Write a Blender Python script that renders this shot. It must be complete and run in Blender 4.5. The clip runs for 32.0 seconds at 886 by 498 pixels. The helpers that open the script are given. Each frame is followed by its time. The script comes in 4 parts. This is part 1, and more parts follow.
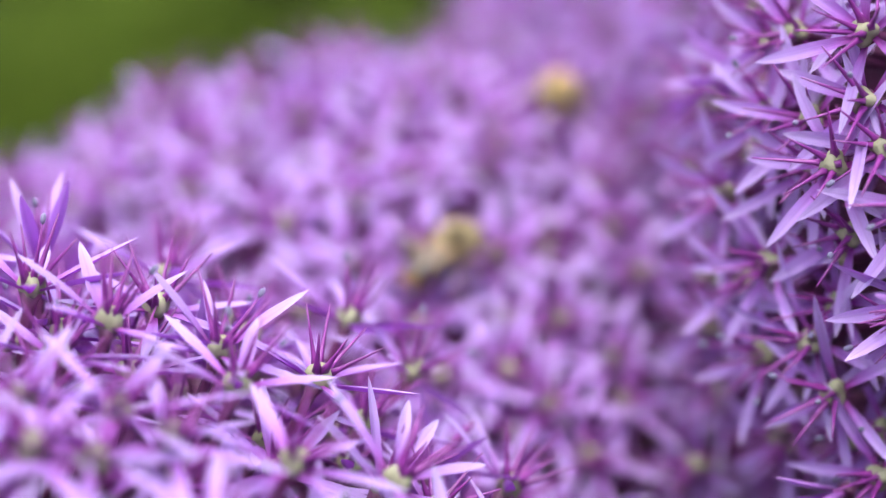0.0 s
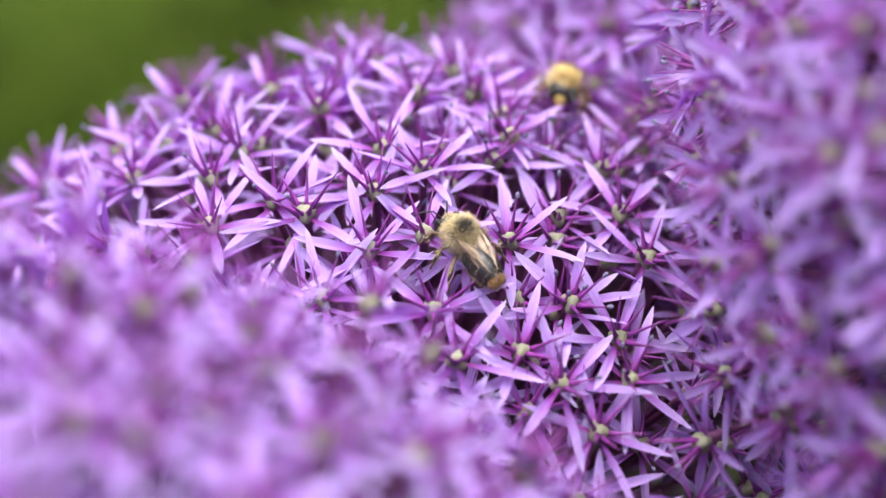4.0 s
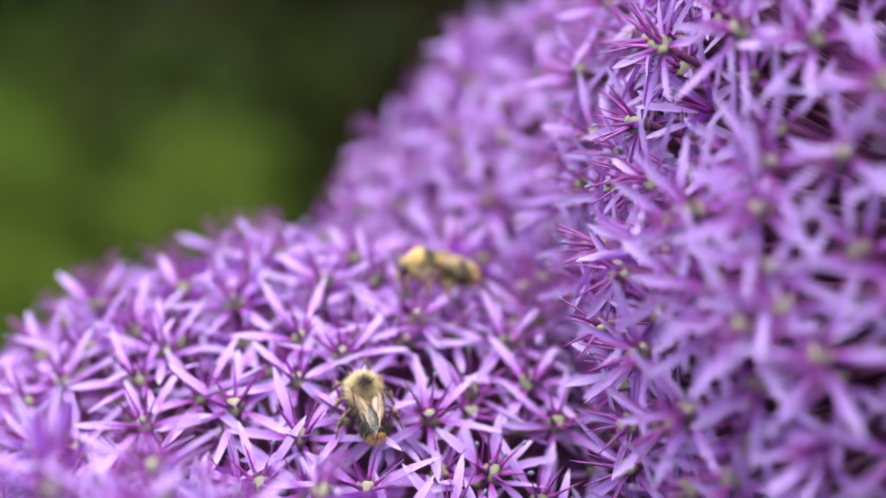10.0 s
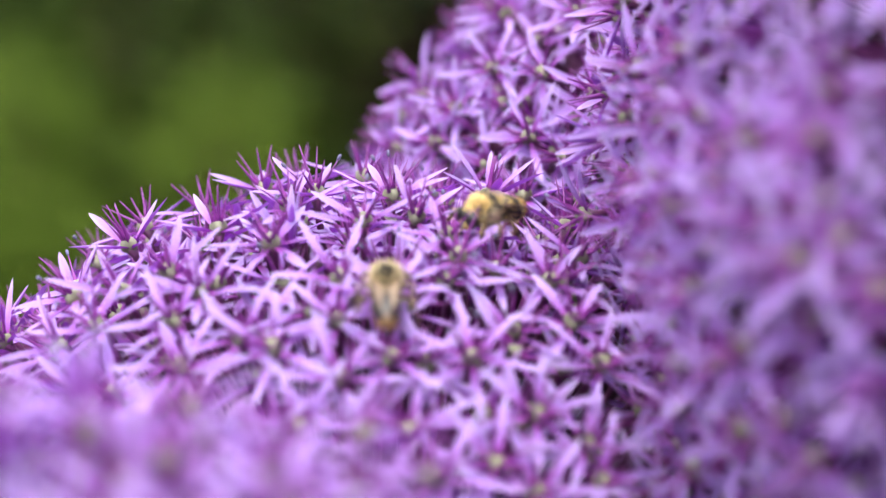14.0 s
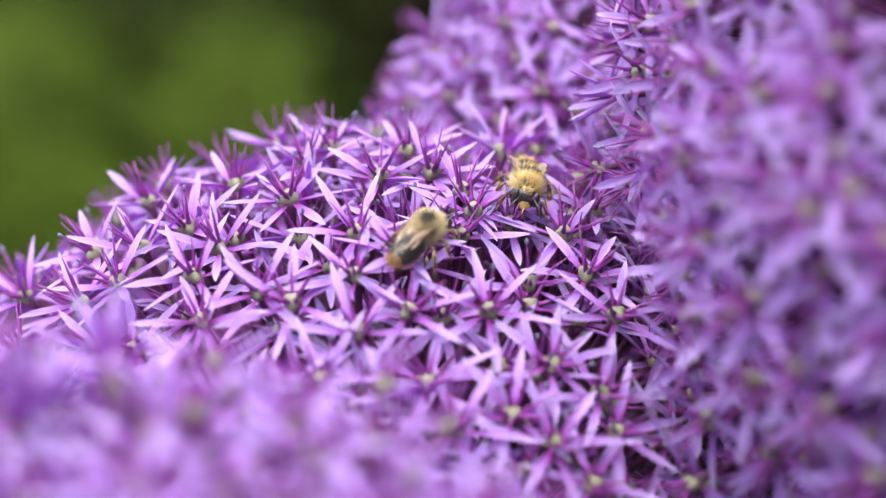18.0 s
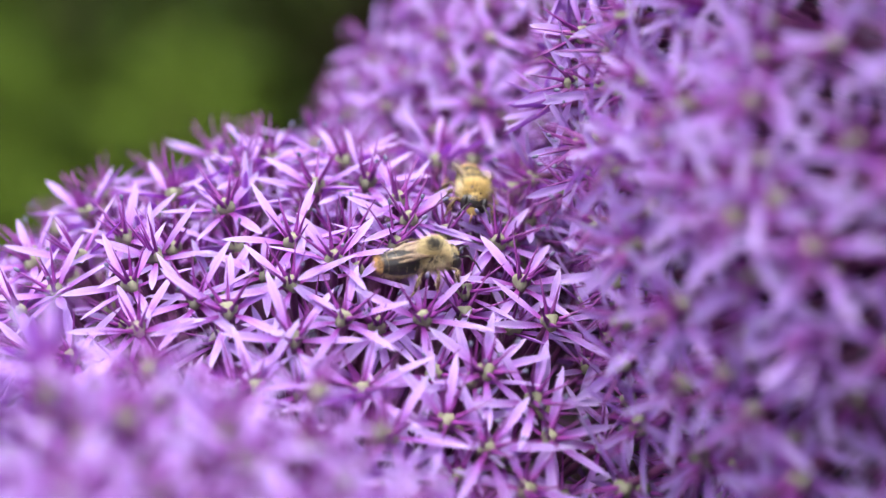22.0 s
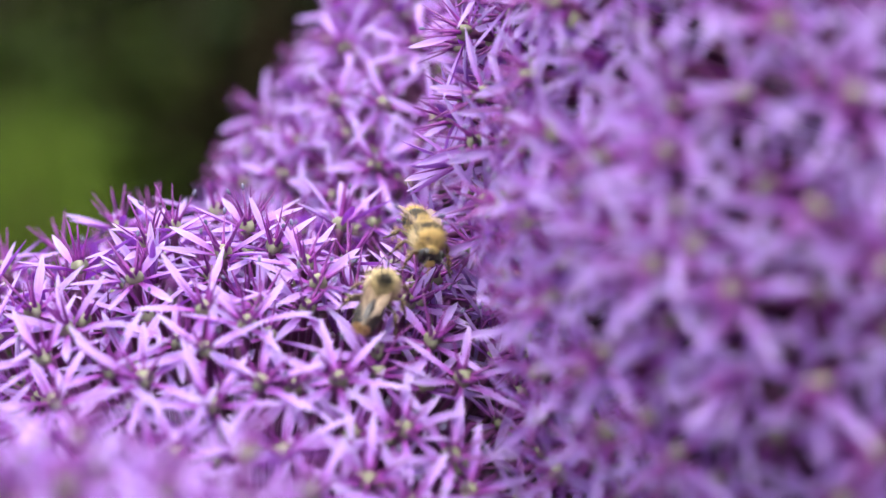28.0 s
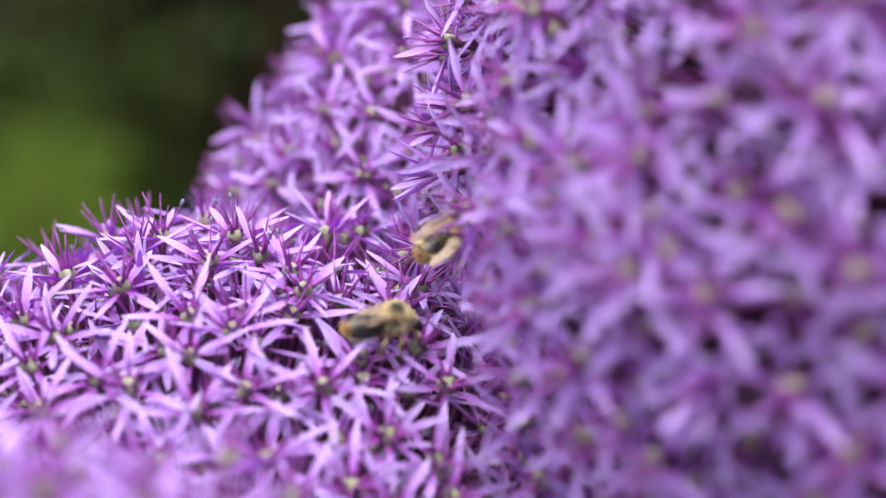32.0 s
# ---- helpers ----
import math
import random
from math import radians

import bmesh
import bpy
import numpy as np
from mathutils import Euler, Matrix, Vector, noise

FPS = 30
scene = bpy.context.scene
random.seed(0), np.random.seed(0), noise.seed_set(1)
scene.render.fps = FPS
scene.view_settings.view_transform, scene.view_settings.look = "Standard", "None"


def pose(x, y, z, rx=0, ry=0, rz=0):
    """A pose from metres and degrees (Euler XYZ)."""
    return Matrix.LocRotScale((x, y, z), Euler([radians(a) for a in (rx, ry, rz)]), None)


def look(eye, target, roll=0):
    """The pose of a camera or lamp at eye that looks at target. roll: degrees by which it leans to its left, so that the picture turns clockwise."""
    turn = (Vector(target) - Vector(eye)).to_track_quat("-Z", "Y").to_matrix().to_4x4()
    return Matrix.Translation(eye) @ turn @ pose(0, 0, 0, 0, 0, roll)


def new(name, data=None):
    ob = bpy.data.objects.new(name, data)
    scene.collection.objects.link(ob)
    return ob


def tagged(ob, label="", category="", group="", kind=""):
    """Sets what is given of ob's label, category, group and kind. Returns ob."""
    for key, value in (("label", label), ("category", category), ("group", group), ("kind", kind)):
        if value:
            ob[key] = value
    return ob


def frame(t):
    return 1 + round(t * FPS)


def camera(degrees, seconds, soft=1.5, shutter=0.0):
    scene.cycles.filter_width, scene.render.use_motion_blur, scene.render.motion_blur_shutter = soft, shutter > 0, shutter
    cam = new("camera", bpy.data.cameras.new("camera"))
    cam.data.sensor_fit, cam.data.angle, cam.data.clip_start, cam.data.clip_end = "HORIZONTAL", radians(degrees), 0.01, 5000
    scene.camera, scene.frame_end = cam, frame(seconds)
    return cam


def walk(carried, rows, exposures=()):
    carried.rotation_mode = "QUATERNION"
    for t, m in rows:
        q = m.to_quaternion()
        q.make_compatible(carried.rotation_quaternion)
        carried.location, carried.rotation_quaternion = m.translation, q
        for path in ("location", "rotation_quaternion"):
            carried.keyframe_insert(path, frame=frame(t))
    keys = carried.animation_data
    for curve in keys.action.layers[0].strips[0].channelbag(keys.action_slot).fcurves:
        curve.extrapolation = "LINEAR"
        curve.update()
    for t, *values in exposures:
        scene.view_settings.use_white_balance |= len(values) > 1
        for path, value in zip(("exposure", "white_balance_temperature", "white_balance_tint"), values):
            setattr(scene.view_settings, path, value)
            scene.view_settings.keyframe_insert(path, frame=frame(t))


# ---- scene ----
# Allium heads with two bees, seen close by a hand-held lens. Lengths below in metres; MM turns millimetres into metres.
MM = 0.001
cam = camera(24.0, 32.0, soft=1.3)
PATH = [
    (0, 0.00938, 0.02705, 0.99058, 73.023, -3.289, 3.926),
    (0.5, 0.00806, 0.02431, 0.99050, 73.096, -2.918, 4.015),
    (1, 0.00892, 0.02213, 0.99102, 73.661, -2.855, 3.574),
    (1.5, 0.00808, 0.02166, 0.99019, 73.444, -2.869, 3.599),
    (2, 0.00987, 0.02025, 0.99011, 73.209, -3.223, 3.501),
    (2.5, 0.00918, 0.01922, 0.99021, 73.554, -2.989, 3.803),
    (4.5, 0.00845, 0.01765, 0.99480, 72.383, -2.901, 3.907),
    (5, 0.00885, 0.01594, 0.99536, 72.440, -3.000, 3.893),
    (5.5, 0.00877, 0.01360, 0.99494, 72.535, -3.061, 3.729),
    (6, 0.00839, 0.01225, 0.99598, 72.776, -3.097, 3.751),
    (6.5, 0.00937, 0.01145, 0.99557, 73.117, -3.118, 3.482),
    (7, 0.00836, 0.01294, 0.99479, 73.329, -2.888, 3.860),
    (7.5, 0.00772, 0.01453, 0.99418, 73.321, -2.712, 3.821),
    (8, 0.00894, 0.01385, 0.99438, 73.025, -2.871, 3.408),
    (8.5, 0.00796, 0.01207, 0.99471, 73.475, -2.653, 3.153),
    (9, 0.00565, 0.00913, 0.99817, 74.389, -1.845, 0.815),
    (9.5, 0.00114, 0.00438, 1.00144, 75.081, -0.567, -1.092),
    (10, -0.00325, 0.00377, 1.00219, 76.689, -0.211, -1.994),
    (10.5, -0.00426, 0.00455, 1.00054, 76.386, -0.065, -2.102),
    (11, -0.00383, 0.00654, 0.99980, 76.333, -0.169, -2.057),
    (11.5, -0.00372, 0.00799, 0.99962, 76.254, -0.273, -2.089),
    (12, -0.00284, 0.00774, 0.99944, 75.845, -0.471, -2.432),
    (12.5, -0.00308, 0.00951, 0.99947, 75.844, 0.169, -1.969),
    (13, -0.00252, 0.00993, 0.99878, 75.527, -0.490, -2.121),
    (13.5, -0.00334, 0.01035, 0.99900, 75.366, 0.318, -1.503),
    (15.5, -0.00871, 0.00801, 1.00011, 74.560, 0.274, -1.014),
    (16, -0.00830, 0.00847, 1.00050, 74.335, 0.390, -0.784),
    (16.5, -0.00763, 0.00845, 1.00088, 73.987, 0.494, -0.723),
    (17, -0.00707, 0.00653, 1.00018, 73.823, 0.852, -1.409),
    (17.5, -0.00537, 0.00594, 1.00055, 73.938, 0.721, -1.618),
    (18, -0.00587, 0.00650, 1.00048, 73.941, 0.869, -1.270),
    (18.5, -0.00529, 0.00721, 1.00075, 73.990, 0.473, -1.527),
    (19, -0.00528, 0.00808, 1.00013, 73.983, 0.548, -1.746),
    (19.5, -0.00583, 0.00844, 1.00013, 74.079, 0.795, -1.541),
    (20, -0.00453, 0.00963, 1.00064, 74.279, 0.505, -1.887),
    (20.5, -0.00500, 0.00956, 1.00082, 74.268, 0.652, -2.096),
    (21, -0.00460, 0.00856, 1.00134, 74.275, 0.333, -2.341),
    (21.5, -0.00469, 0.00640, 1.00089, 74.273, 0.644, -2.269),
    (22, -0.00415, 0.00376, 1.00094, 74.217, 0.582, -2.643),
    (22.5, -0.00402, 0.00411, 1.00091, 74.299, 0.454, -2.823),
    (23, -0.00433, 0.00440, 1.00026, 74.246, 0.650, -2.578),
    (23.5, -0.00419, 0.00616, 1.00092, 74.365, 0.334, -2.557),
    (24, -0.00429, 0.00712, 1.00071, 74.398, 0.470, -2.509),
    (24.5, -0.00409, 0.00633, 1.00044, 74.269, 0.467, -2.563),
    (25, -0.00357, 0.00561, 1.00088, 74.184, 0.365, -2.796),
    (25.5, -0.00308, 0.00374, 1.00118, 74.529, 0.868, -2.890),
    (26, -0.00266, 0.00311, 1.00191, 75.336, 0.646, -4.001),
    (26.5, -0.00585, 0.00258, 1.00152, 75.566, 0.462, -4.465),
    (28.5, -0.01171, -0.00179, 1.00039, 76.400, 1.869, -7.437),
    (29, -0.01174, -0.00469, 1.00041, 76.753, 1.936, -7.319),
    (29.5, -0.01177, -0.00463, 1.00065, 77.032, 1.951, -6.959),
    (30, -0.00933, -0.00522, 0.99963, 76.812, 1.727, -7.454),
    (30.5, -0.01090, -0.00121, 0.99940, 76.701, 2.417, -6.877),
    (31, -0.00972, -0.00030, 0.99933, 76.628, 1.809, -6.703),
    (31.5, -0.00931, -0.00207, 0.99990, 76.445, 1.827, -6.681),
    (32, -0.00823, -0.00167, 0.99984, 76.514, 1.906, -6.792),
]
walk(cam, [(t, pose(x, y, z, rx, ry, rz)) for t, x, y, z, rx, ry, rz in PATH], exposures=[(0.0, 1.55), (32.0, 1.55)])

# The lens is focused by hand: near heads first, then the head with the bees.
focus_point = new("focus_point")
FOCUS = [
    (0, 0.0025, 0.1991, 0.9451),
    (0.5, 0.0004, 0.1994, 0.9442),
    (0.8, 0.0007, 0.2070, 0.9419),
    (1, 0.0009, 0.2167, 0.9395),
    (1.5, -0.0010, 0.2282, 0.9306),
    (2, 0.0007, 0.2370, 0.9251),
    (2.5, -0.0021, 0.2512, 0.9218),
    (4.5, -0.0032, 0.2492, 0.9213),
    (6, -0.0026, 0.2452, 0.9238),
    (8.5, -0.0012, 0.2436, 0.9261),
    (9, 0.0049, 0.2353, 0.9350),
    (9.5, 0.0058, 0.2340, 0.9430),
    (10, 0.0049, 0.2446, 0.9462),
    (10.5, 0.0048, 0.2560, 0.9402),
    (11, 0.0067, 0.2845, 0.9327),
    (11.5, 0.0076, 0.2953, 0.9297),
    (12, 0.0106, 0.2976, 0.9268),
    (13, 0.0095, 0.2993, 0.9246),
    (13.5, 0.0044, 0.2977, 0.9246),
    (15.5, -0.0046, 0.2777, 0.9272),
    (16, -0.0054, 0.2742, 0.9276),
    (17, -0.0019, 0.2703, 0.9253),
    (19, 0.0017, 0.2701, 0.9265),
    (21, 0.0052, 0.2669, 0.9301),
    (23, 0.0061, 0.2622, 0.9290),
    (25, 0.0083, 0.2656, 0.9287),
    (26, 0.0150, 0.2743, 0.9323),
    (26.5, 0.0144, 0.2771, 0.9322),
    (28.5, 0.0220, 0.2795, 0.9334),
    (29, 0.0217, 0.2790, 0.9347),
    (30, 0.0249, 0.2773, 0.9343),
    (32, 0.0225, 0.2812, 0.9331),
]
walk(focus_point, [(t, pose(x, y, z)) for t, x, y, z in FOCUS])
cam.data.dof.use_dof = True
cam.data.dof.focus_object = focus_point
cam.data.dof.aperture_fstop = 10.3
cam.data.dof.aperture_blades = 0

# ---- light: an overcast, bright day ----
world = bpy.data.worlds.new("overcast_sky")
scene.world = world
world.use_nodes = True
wn, wl = world.node_tree.nodes, world.node_tree.links
sky = wn.new("ShaderNodeTexSky")
sky.sky_type = "NISHITA"
sky.sun_disc = False
sky.sun_elevation, sky.sun_rotation = radians(76), radians(-149)
sky.dust_density, sky.ozone_density = 4.0, 1.0
haze = wn.new("ShaderNodeHueSaturation")
haze.inputs["Saturation"].default_value = 0.7
wl.new(sky.outputs["Color"], haze.inputs["Color"])
wl.new(haze.outputs["Color"], wn["Background"].inputs["Color"])
wn["Background"].inputs["Strength"].default_value = 0.21
sun = new("sun", bpy.data.lights.new("sun", "SUN"))
sun.data.energy, sun.data.angle, sun.data.color = 0.95, radians(80), (0.96, 0.97, 1.0)
sun.matrix_basis = look((-0.35, -0.80, 3.6), (0.0, 0.28, 0.9))

# ---- materials ----


def material(name, rough=0.5, metal=0.0):
    m = bpy.data.materials.new(name)
    m.use_nodes = True
    b = m.node_tree.nodes["Principled BSDF"]
    b.inputs["Roughness"].default_value, b.inputs["Metallic"].default_value = rough, metal
    return m, m.node_tree.nodes, m.node_tree.links, b


def ramp(nodes, stops):
    r = nodes.new("ShaderNodeValToRGB")
    e = r.color_ramp.elements
    e[0].position, e[0].color = stops[0][0], (*stops[0][1], 1)
    e[1].position, e[1].color = stops[-1][0], (*stops[-1][1], 1)
    for at, colour in stops[1:-1]:
        e.new(at).color = (*colour, 1)
    return r


def mathnode(nodes, links, op, a, b=None, clamp=False):
    n = nodes.new("ShaderNodeMath")
    n.operation, n.use_clamp = op, clamp
    for k, v in enumerate((a, b)):
        if v is None:
            continue
        if isinstance(v, (int, float)):
            n.inputs[k].default_value = v
        else:
            links.new(v, n.inputs[k])
    return n.outputs[0]


def mixed(nodes, links, kind, fac, a, b):
    n = nodes.new("ShaderNodeMix")
    n.data_type, n.blend_type = "RGBA", kind
    for k, v in ((0, fac), (6, a), (7, b)):
        if isinstance(v, (int, float)):
            n.inputs[k].default_value = v
        elif isinstance(v, tuple):
            n.inputs[k].default_value = (*v, 1)
        else:
            links.new(v, n.inputs[k])
    return n.outputs[2]


def bumped(nodes, links, bsdf, height, strength, distance):
    n = nodes.new("ShaderNodeBump")
    n.inputs["Strength"].default_value, n.inputs["Distance"].default_value = strength, distance
    links.new(height, n.inputs["Height"])
    links.new(n.outputs[0], bsdf.inputs["Normal"])


def noise_tex(nodes, links, scale, detail=3.0, coords=None):
    n = nodes.new("ShaderNodeTexNoise")
    n.inputs["Scale"].default_value, n.inputs["Detail"].default_value = scale, detail
    if coords:
        links.new(coords, n.inputs["Vector"])
    return n.outputs["Fac"]


def petal_material():
    """Lilac tepals: magenta at the base, paler to the tip, a darker midrib and fine veins along the length."""
    m, n, l, b = material("lilac_tepal", 0.55)
    uv = n.new("ShaderNodeSeparateXYZ")
    coords = n.new("ShaderNodeTexCoord")
    l.new(coords.outputs["UV"], uv.inputs[0])
    along = ramp(n, ((0.0, (0.30, 0.02, 0.26)), (0.1, (0.39, 0.07, 0.43)), (0.25, (0.47, 0.185, 0.64)), (0.5, (0.565, 0.352, 0.79)), (0.8, (0.635, 0.468, 0.86)), (1.0, (0.71, 0.58, 0.89))))
    l.new(uv.outputs["Y"], along.inputs[0])
    under = mathnode(n, l, "GREATER_THAN", uv.outputs["X"], 1.5)
    across = mathnode(n, l, "SUBTRACT", uv.outputs["X"], mathnode(n, l, "MULTIPLY", under, 2.0))
    off = mathnode(n, l, "ABSOLUTE", mathnode(n, l, "SUBTRACT", across, 0.5))
    rib = mathnode(n, l, "SUBTRACT", 1.0, mathnode(n, l, "MULTIPLY", off, 9.0, True), True)
    colour = mixed(n, l, "MIX", mathnode(n, l, "MULTIPLY", rib, 0.2), mixed(n, l, "MIX", mathnode(n, l, "MULTIPLY", under, 0.6), along.outputs[0], (0.44, 0.15, 0.60)), (0.27, 0.055, 0.40))
    stretch = n.new("ShaderNodeMapping")
    stretch.inputs["Scale"].default_value = (34.0, 1.3, 1.0)
    l.new(coords.outputs["UV"], stretch.inputs[0])
    veins = noise_tex(n, l, 1.0, 3.0, stretch.outputs[0])
    colour = mixed(n, l, "OVERLAY", 0.5, colour, veins)
    ob, geo = n.new("ShaderNodeObjectInfo"), n.new("ShaderNodeNewGeometry")
    hue = n.new("ShaderNodeHueSaturation")
    lot = mathnode(n, l, "ADD", mathnode(n, l, "MULTIPLY", ob.outputs["Random"], 0.55), mathnode(n, l, "MULTIPLY", geo.outputs["Random Per Island"], 0.45))
    l.new(mathnode(n, l, "ADD", 0.493, mathnode(n, l, "MULTIPLY", lot, 0.014)), hue.inputs["Hue"])
    l.new(mathnode(n, l, "ADD", 0.82, mathnode(n, l, "MULTIPLY", lot, 0.30)), hue.inputs["Value"])
    l.new(colour, hue.inputs["Color"])
    l.new(hue.outputs[0], b.inputs["Base Color"])
    bumped(n, l, b, veins, 0.5, 0.0003)
    b.inputs["Specular IOR Level"].default_value = 0.3
    b.inputs["Sheen Weight"].default_value = 0.08
    thin = n.new("ShaderNodeBsdfTranslucent")
    l.new(mixed(n, l, "MULTIPLY", 1.0, hue.outputs[0], (1.0, 0.55, 0.95)), thin.inputs["Color"])
    both = n.new("ShaderNodeMixShader")
    both.inputs[0].default_value = 0.48
    l.new(b.outputs[0], both.inputs[1])
    l.new(thin.outputs[0], both.inputs[2])
    l.new(both.outputs[0], n["Material Output"].inputs["Surface"])
    return m


def plain(name, dark, light, rough, scale, bump=0.2, distance=0.0002, hairs=False):
    """A surface that varies between two colours, in grain and in larger patches, with fine relief."""
    m, n, l, b = material(name, rough)
    coords = n.new("ShaderNodeTexCoord").outputs["Object"]
    fine, broad = noise_tex(n, l, scale, 4.0, coords), noise_tex(n, l, scale / 7.0, 2.0, coords)
    mix = mathnode(n, l, "ADD", mathnode(n, l, "MULTIPLY", fine, 0.5), mathnode(n, l, "MULTIPLY", broad, 0.5))
    tone = ramp(n, ((0.32, dark), (0.68, light)))
    l.new(mix, tone.inputs[0])
    ob = n.new("ShaderNodeObjectInfo")
    hue = n.new("ShaderNodeHueSaturation")
    lot = ob.outputs["Random"]
    spread = 0.24
    if hairs:
        lot, spread = n.new("ShaderNodeNewGeometry").outputs["Random Per Island"], 0.85
    l.new(mathnode(n, l, "ADD", 1.0 - 0.5 * spread, mathnode(n, l, "MULTIPLY", lot, spread)), hue.inputs["Value"])
    l.new(tone.outputs[0], hue.inputs["Color"])
    l.new(hue.outputs[0], b.inputs["Base Color"])
    if rough > 0.8:
        b.inputs["Specular IOR Level"].default_value = 0.08
    bumped(n, l, b, fine, bump, distance)
    return m


TEPAL = petal_material()
OVARY = plain("green_ovary", (0.16, 0.155, 0.095), (0.28, 0.27, 0.18), 0.6, 900)
FILAMENT = plain("purple_filament", (0.11, 0.012, 0.12), (0.26, 0.036, 0.27), 0.4, 700)
ANTHER = plain("grey_anther", (0.10, 0.085, 0.17), (0.21, 0.19, 0.29), 0.7, 2500)
PEDICEL = plain("reddish_pedicel", (0.06, 0.010, 0.045), (0.15, 0.035, 0.11), 0.5, 600)
STEM = plain("green_stem", (0.10, 0.17, 0.05), (0.20, 0.28, 0.10), 0.5, 60, 0.3, 0.001)
FUR_TAWNY = plain("tawny_fur", (0.42, 0.32, 0.16), (0.66, 0.54, 0.32), 0.85, 1500, hairs=True)
FUR_PALE = plain("pale_fur", (0.48, 0.37, 0.20), (0.74, 0.61, 0.40), 0.85, 1500, hairs=True)
FUR_GOLD = plain("golden_fur", (0.46, 0.31, 0.10), (0.72, 0.54, 0.25), 0.85, 1500, hairs=True)
FUR_RUSTY = plain("rusty_fur", (0.42, 0.22, 0.09), (0.64, 0.40, 0.20), 0.85, 1500, hairs=True)
FUR_BLACK = plain("black_fur", (0.012, 0.010, 0.009), (0.05, 0.04, 0.03), 0.7, 1500, hairs=True)
CHITIN = plain("black_chitin", (0.010, 0.009, 0.010), (0.035, 0.028, 0.024), 0.28, 900)
LEG = plain("brown_leg", (0.035, 0.02, 0.012), (0.14, 0.075, 0.035), 0.4, 900)
FACE = plain("yellow_face", (0.42, 0.28, 0.07), (0.62, 0.45, 0.14), 0.5, 900)
TONGUE = plain("tan_mouthpart", (0.35, 0.18, 0.07), (0.5, 0.3, 0.14), 0.4, 900)
LEAF = plain("green_leaf", (0.056, 0.10, 0.012), (0.11, 0.16, 0.028), 0.9, 12, 0.2, 0.002)
LEAF_MID = plain("mid_green_leaf", (0.046, 0.084, 0.008), (0.10, 0.143, 0.018), 0.9, 12, 0.2, 0.002)
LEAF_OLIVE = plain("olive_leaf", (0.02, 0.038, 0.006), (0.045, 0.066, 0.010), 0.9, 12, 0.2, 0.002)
# Near-black green: the deep shade is put into the leaf colour.
LEAF_SHADED = plain("shaded_green_leaf", (0.002, 0.006, 0.001), (0.005, 0.014, 0.002), 0.9, 12, 0.2, 0.002)
# Brownish leaves with the shade of their spot mixed into the colour.
LEAF_BROWN_SHADED = plain("shaded_brown_leaf", (0.010, 0.008, 0.003), (0.026, 0.021, 0.009), 0.9, 12, 0.2, 0.002)
BARK = plain("brown_bark", (0.03, 0.018, 0.01), (0.09, 0.055, 0.03), 0.85, 40, 0.6, 0.004)
SOIL = plain("garden_ground", (0.02, 0.032, 0.008), (0.05, 0.066, 0.018), 0.9, 9, 0.6, 0.01)


def wing_material():
    m, n, l, b = material("brown_wing_membrane", 0.42)
    coords = n.new("ShaderNodeTexCoord").outputs["UV"]
    spots = noise_tex(n, l, 9.0, 3.0, coords)
    tone = ramp(n, ((0.3, (0.40, 0.27, 0.17)), (0.7, (0.60, 0.46, 0.32))))
    l.new(spots, tone.inputs[0])
    l.new(tone.outputs[0], b.inputs["Base Color"])
    b.inputs["Alpha"].default_value = 0.5
    return m


WING = wing_material()
VEIN = plain("dark_wing_vein", (0.04, 0.02, 0.012), (0.10, 0.05, 0.03), 0.4, 900)

# ---- building blocks ----


def mesh_of(name, verts, faces, uvs=None, smooth=True, mats=(), slots=None):
    me = bpy.data.meshes.new(name)
    me.from_pydata([tuple(v) for v in verts], [], [tuple(f) for f in faces])
    if uvs is not None:
        layer = me.uv_layers.new(name="UVMap")
        at = np.empty(len(me.loops), dtype=np.int32)
        me.loops.foreach_get("vertex_index", at)
        layer.data.foreach_set("uv", np.asarray(uvs, dtype=np.float32)[at].ravel())
    for m in mats:
        me.materials.append(m)
    if slots is not None:
        me.polygons.foreach_set("material_index", np.asarray(slots, dtype=np.int32))
    me.polygons.foreach_set("use_smooth", np.full(len(me.polygons), smooth, dtype=bool))
    me.update()
    return me


def joined(pieces):
    """(verts, faces, uvs, slot) pieces put into one set."""
    V, F, U, S, base = [], [], [], [], 0
    for verts, faces, uvs, slot in pieces:
        V.append(np.asarray(verts, float))
        U.append(np.asarray(uvs, float))
        F += [tuple(i + base for i in f) for f in faces]
        S += [slot] * len(faces)
        base += len(verts)
    return np.concatenate(V), F, np.concatenate(U), S


def moved(piece, m):
    verts, faces, uvs, slot = piece
    r = np.array(m.to_3x3())
    return np.asarray(verts) @ r.T + np.array(m.translation), faces, uvs, slot


def tube(points, radii, sides=5, slot=0, cap=True):
    """A tube along points."""
    P = [Vector(p) for p in points]
    verts, uvs, faces = [], [], []
    for k, p in enumerate(P):
        way = (P[min(k + 1, len(P) - 1)] - P[max(k - 1, 0)]).normalized()
        side = way.cross(Vector((0.31, 0.52, 0.79)))
        side.normalize()
        up = way.cross(side)
        for s in range(sides):
            a = 2 * math.pi * s / sides
            verts.append(p + radii[k] * (math.cos(a) * side + math.sin(a) * up))
            uvs.append((s / sides, k / (len(P) - 1)))
    for k in range(len(P) - 1):
        for s in range(sides):
            a, b = k * sides + s, k * sides + (s + 1) % sides
            faces.append((a, b, b + sides, a + sides))
    if cap:
        faces.append(tuple(range(sides))[::-1])
        faces.append(tuple(range((len(P) - 1) * sides, len(P) * sides)))
    return np.array([tuple(v) for v in verts]), faces, np.array(uvs), slot


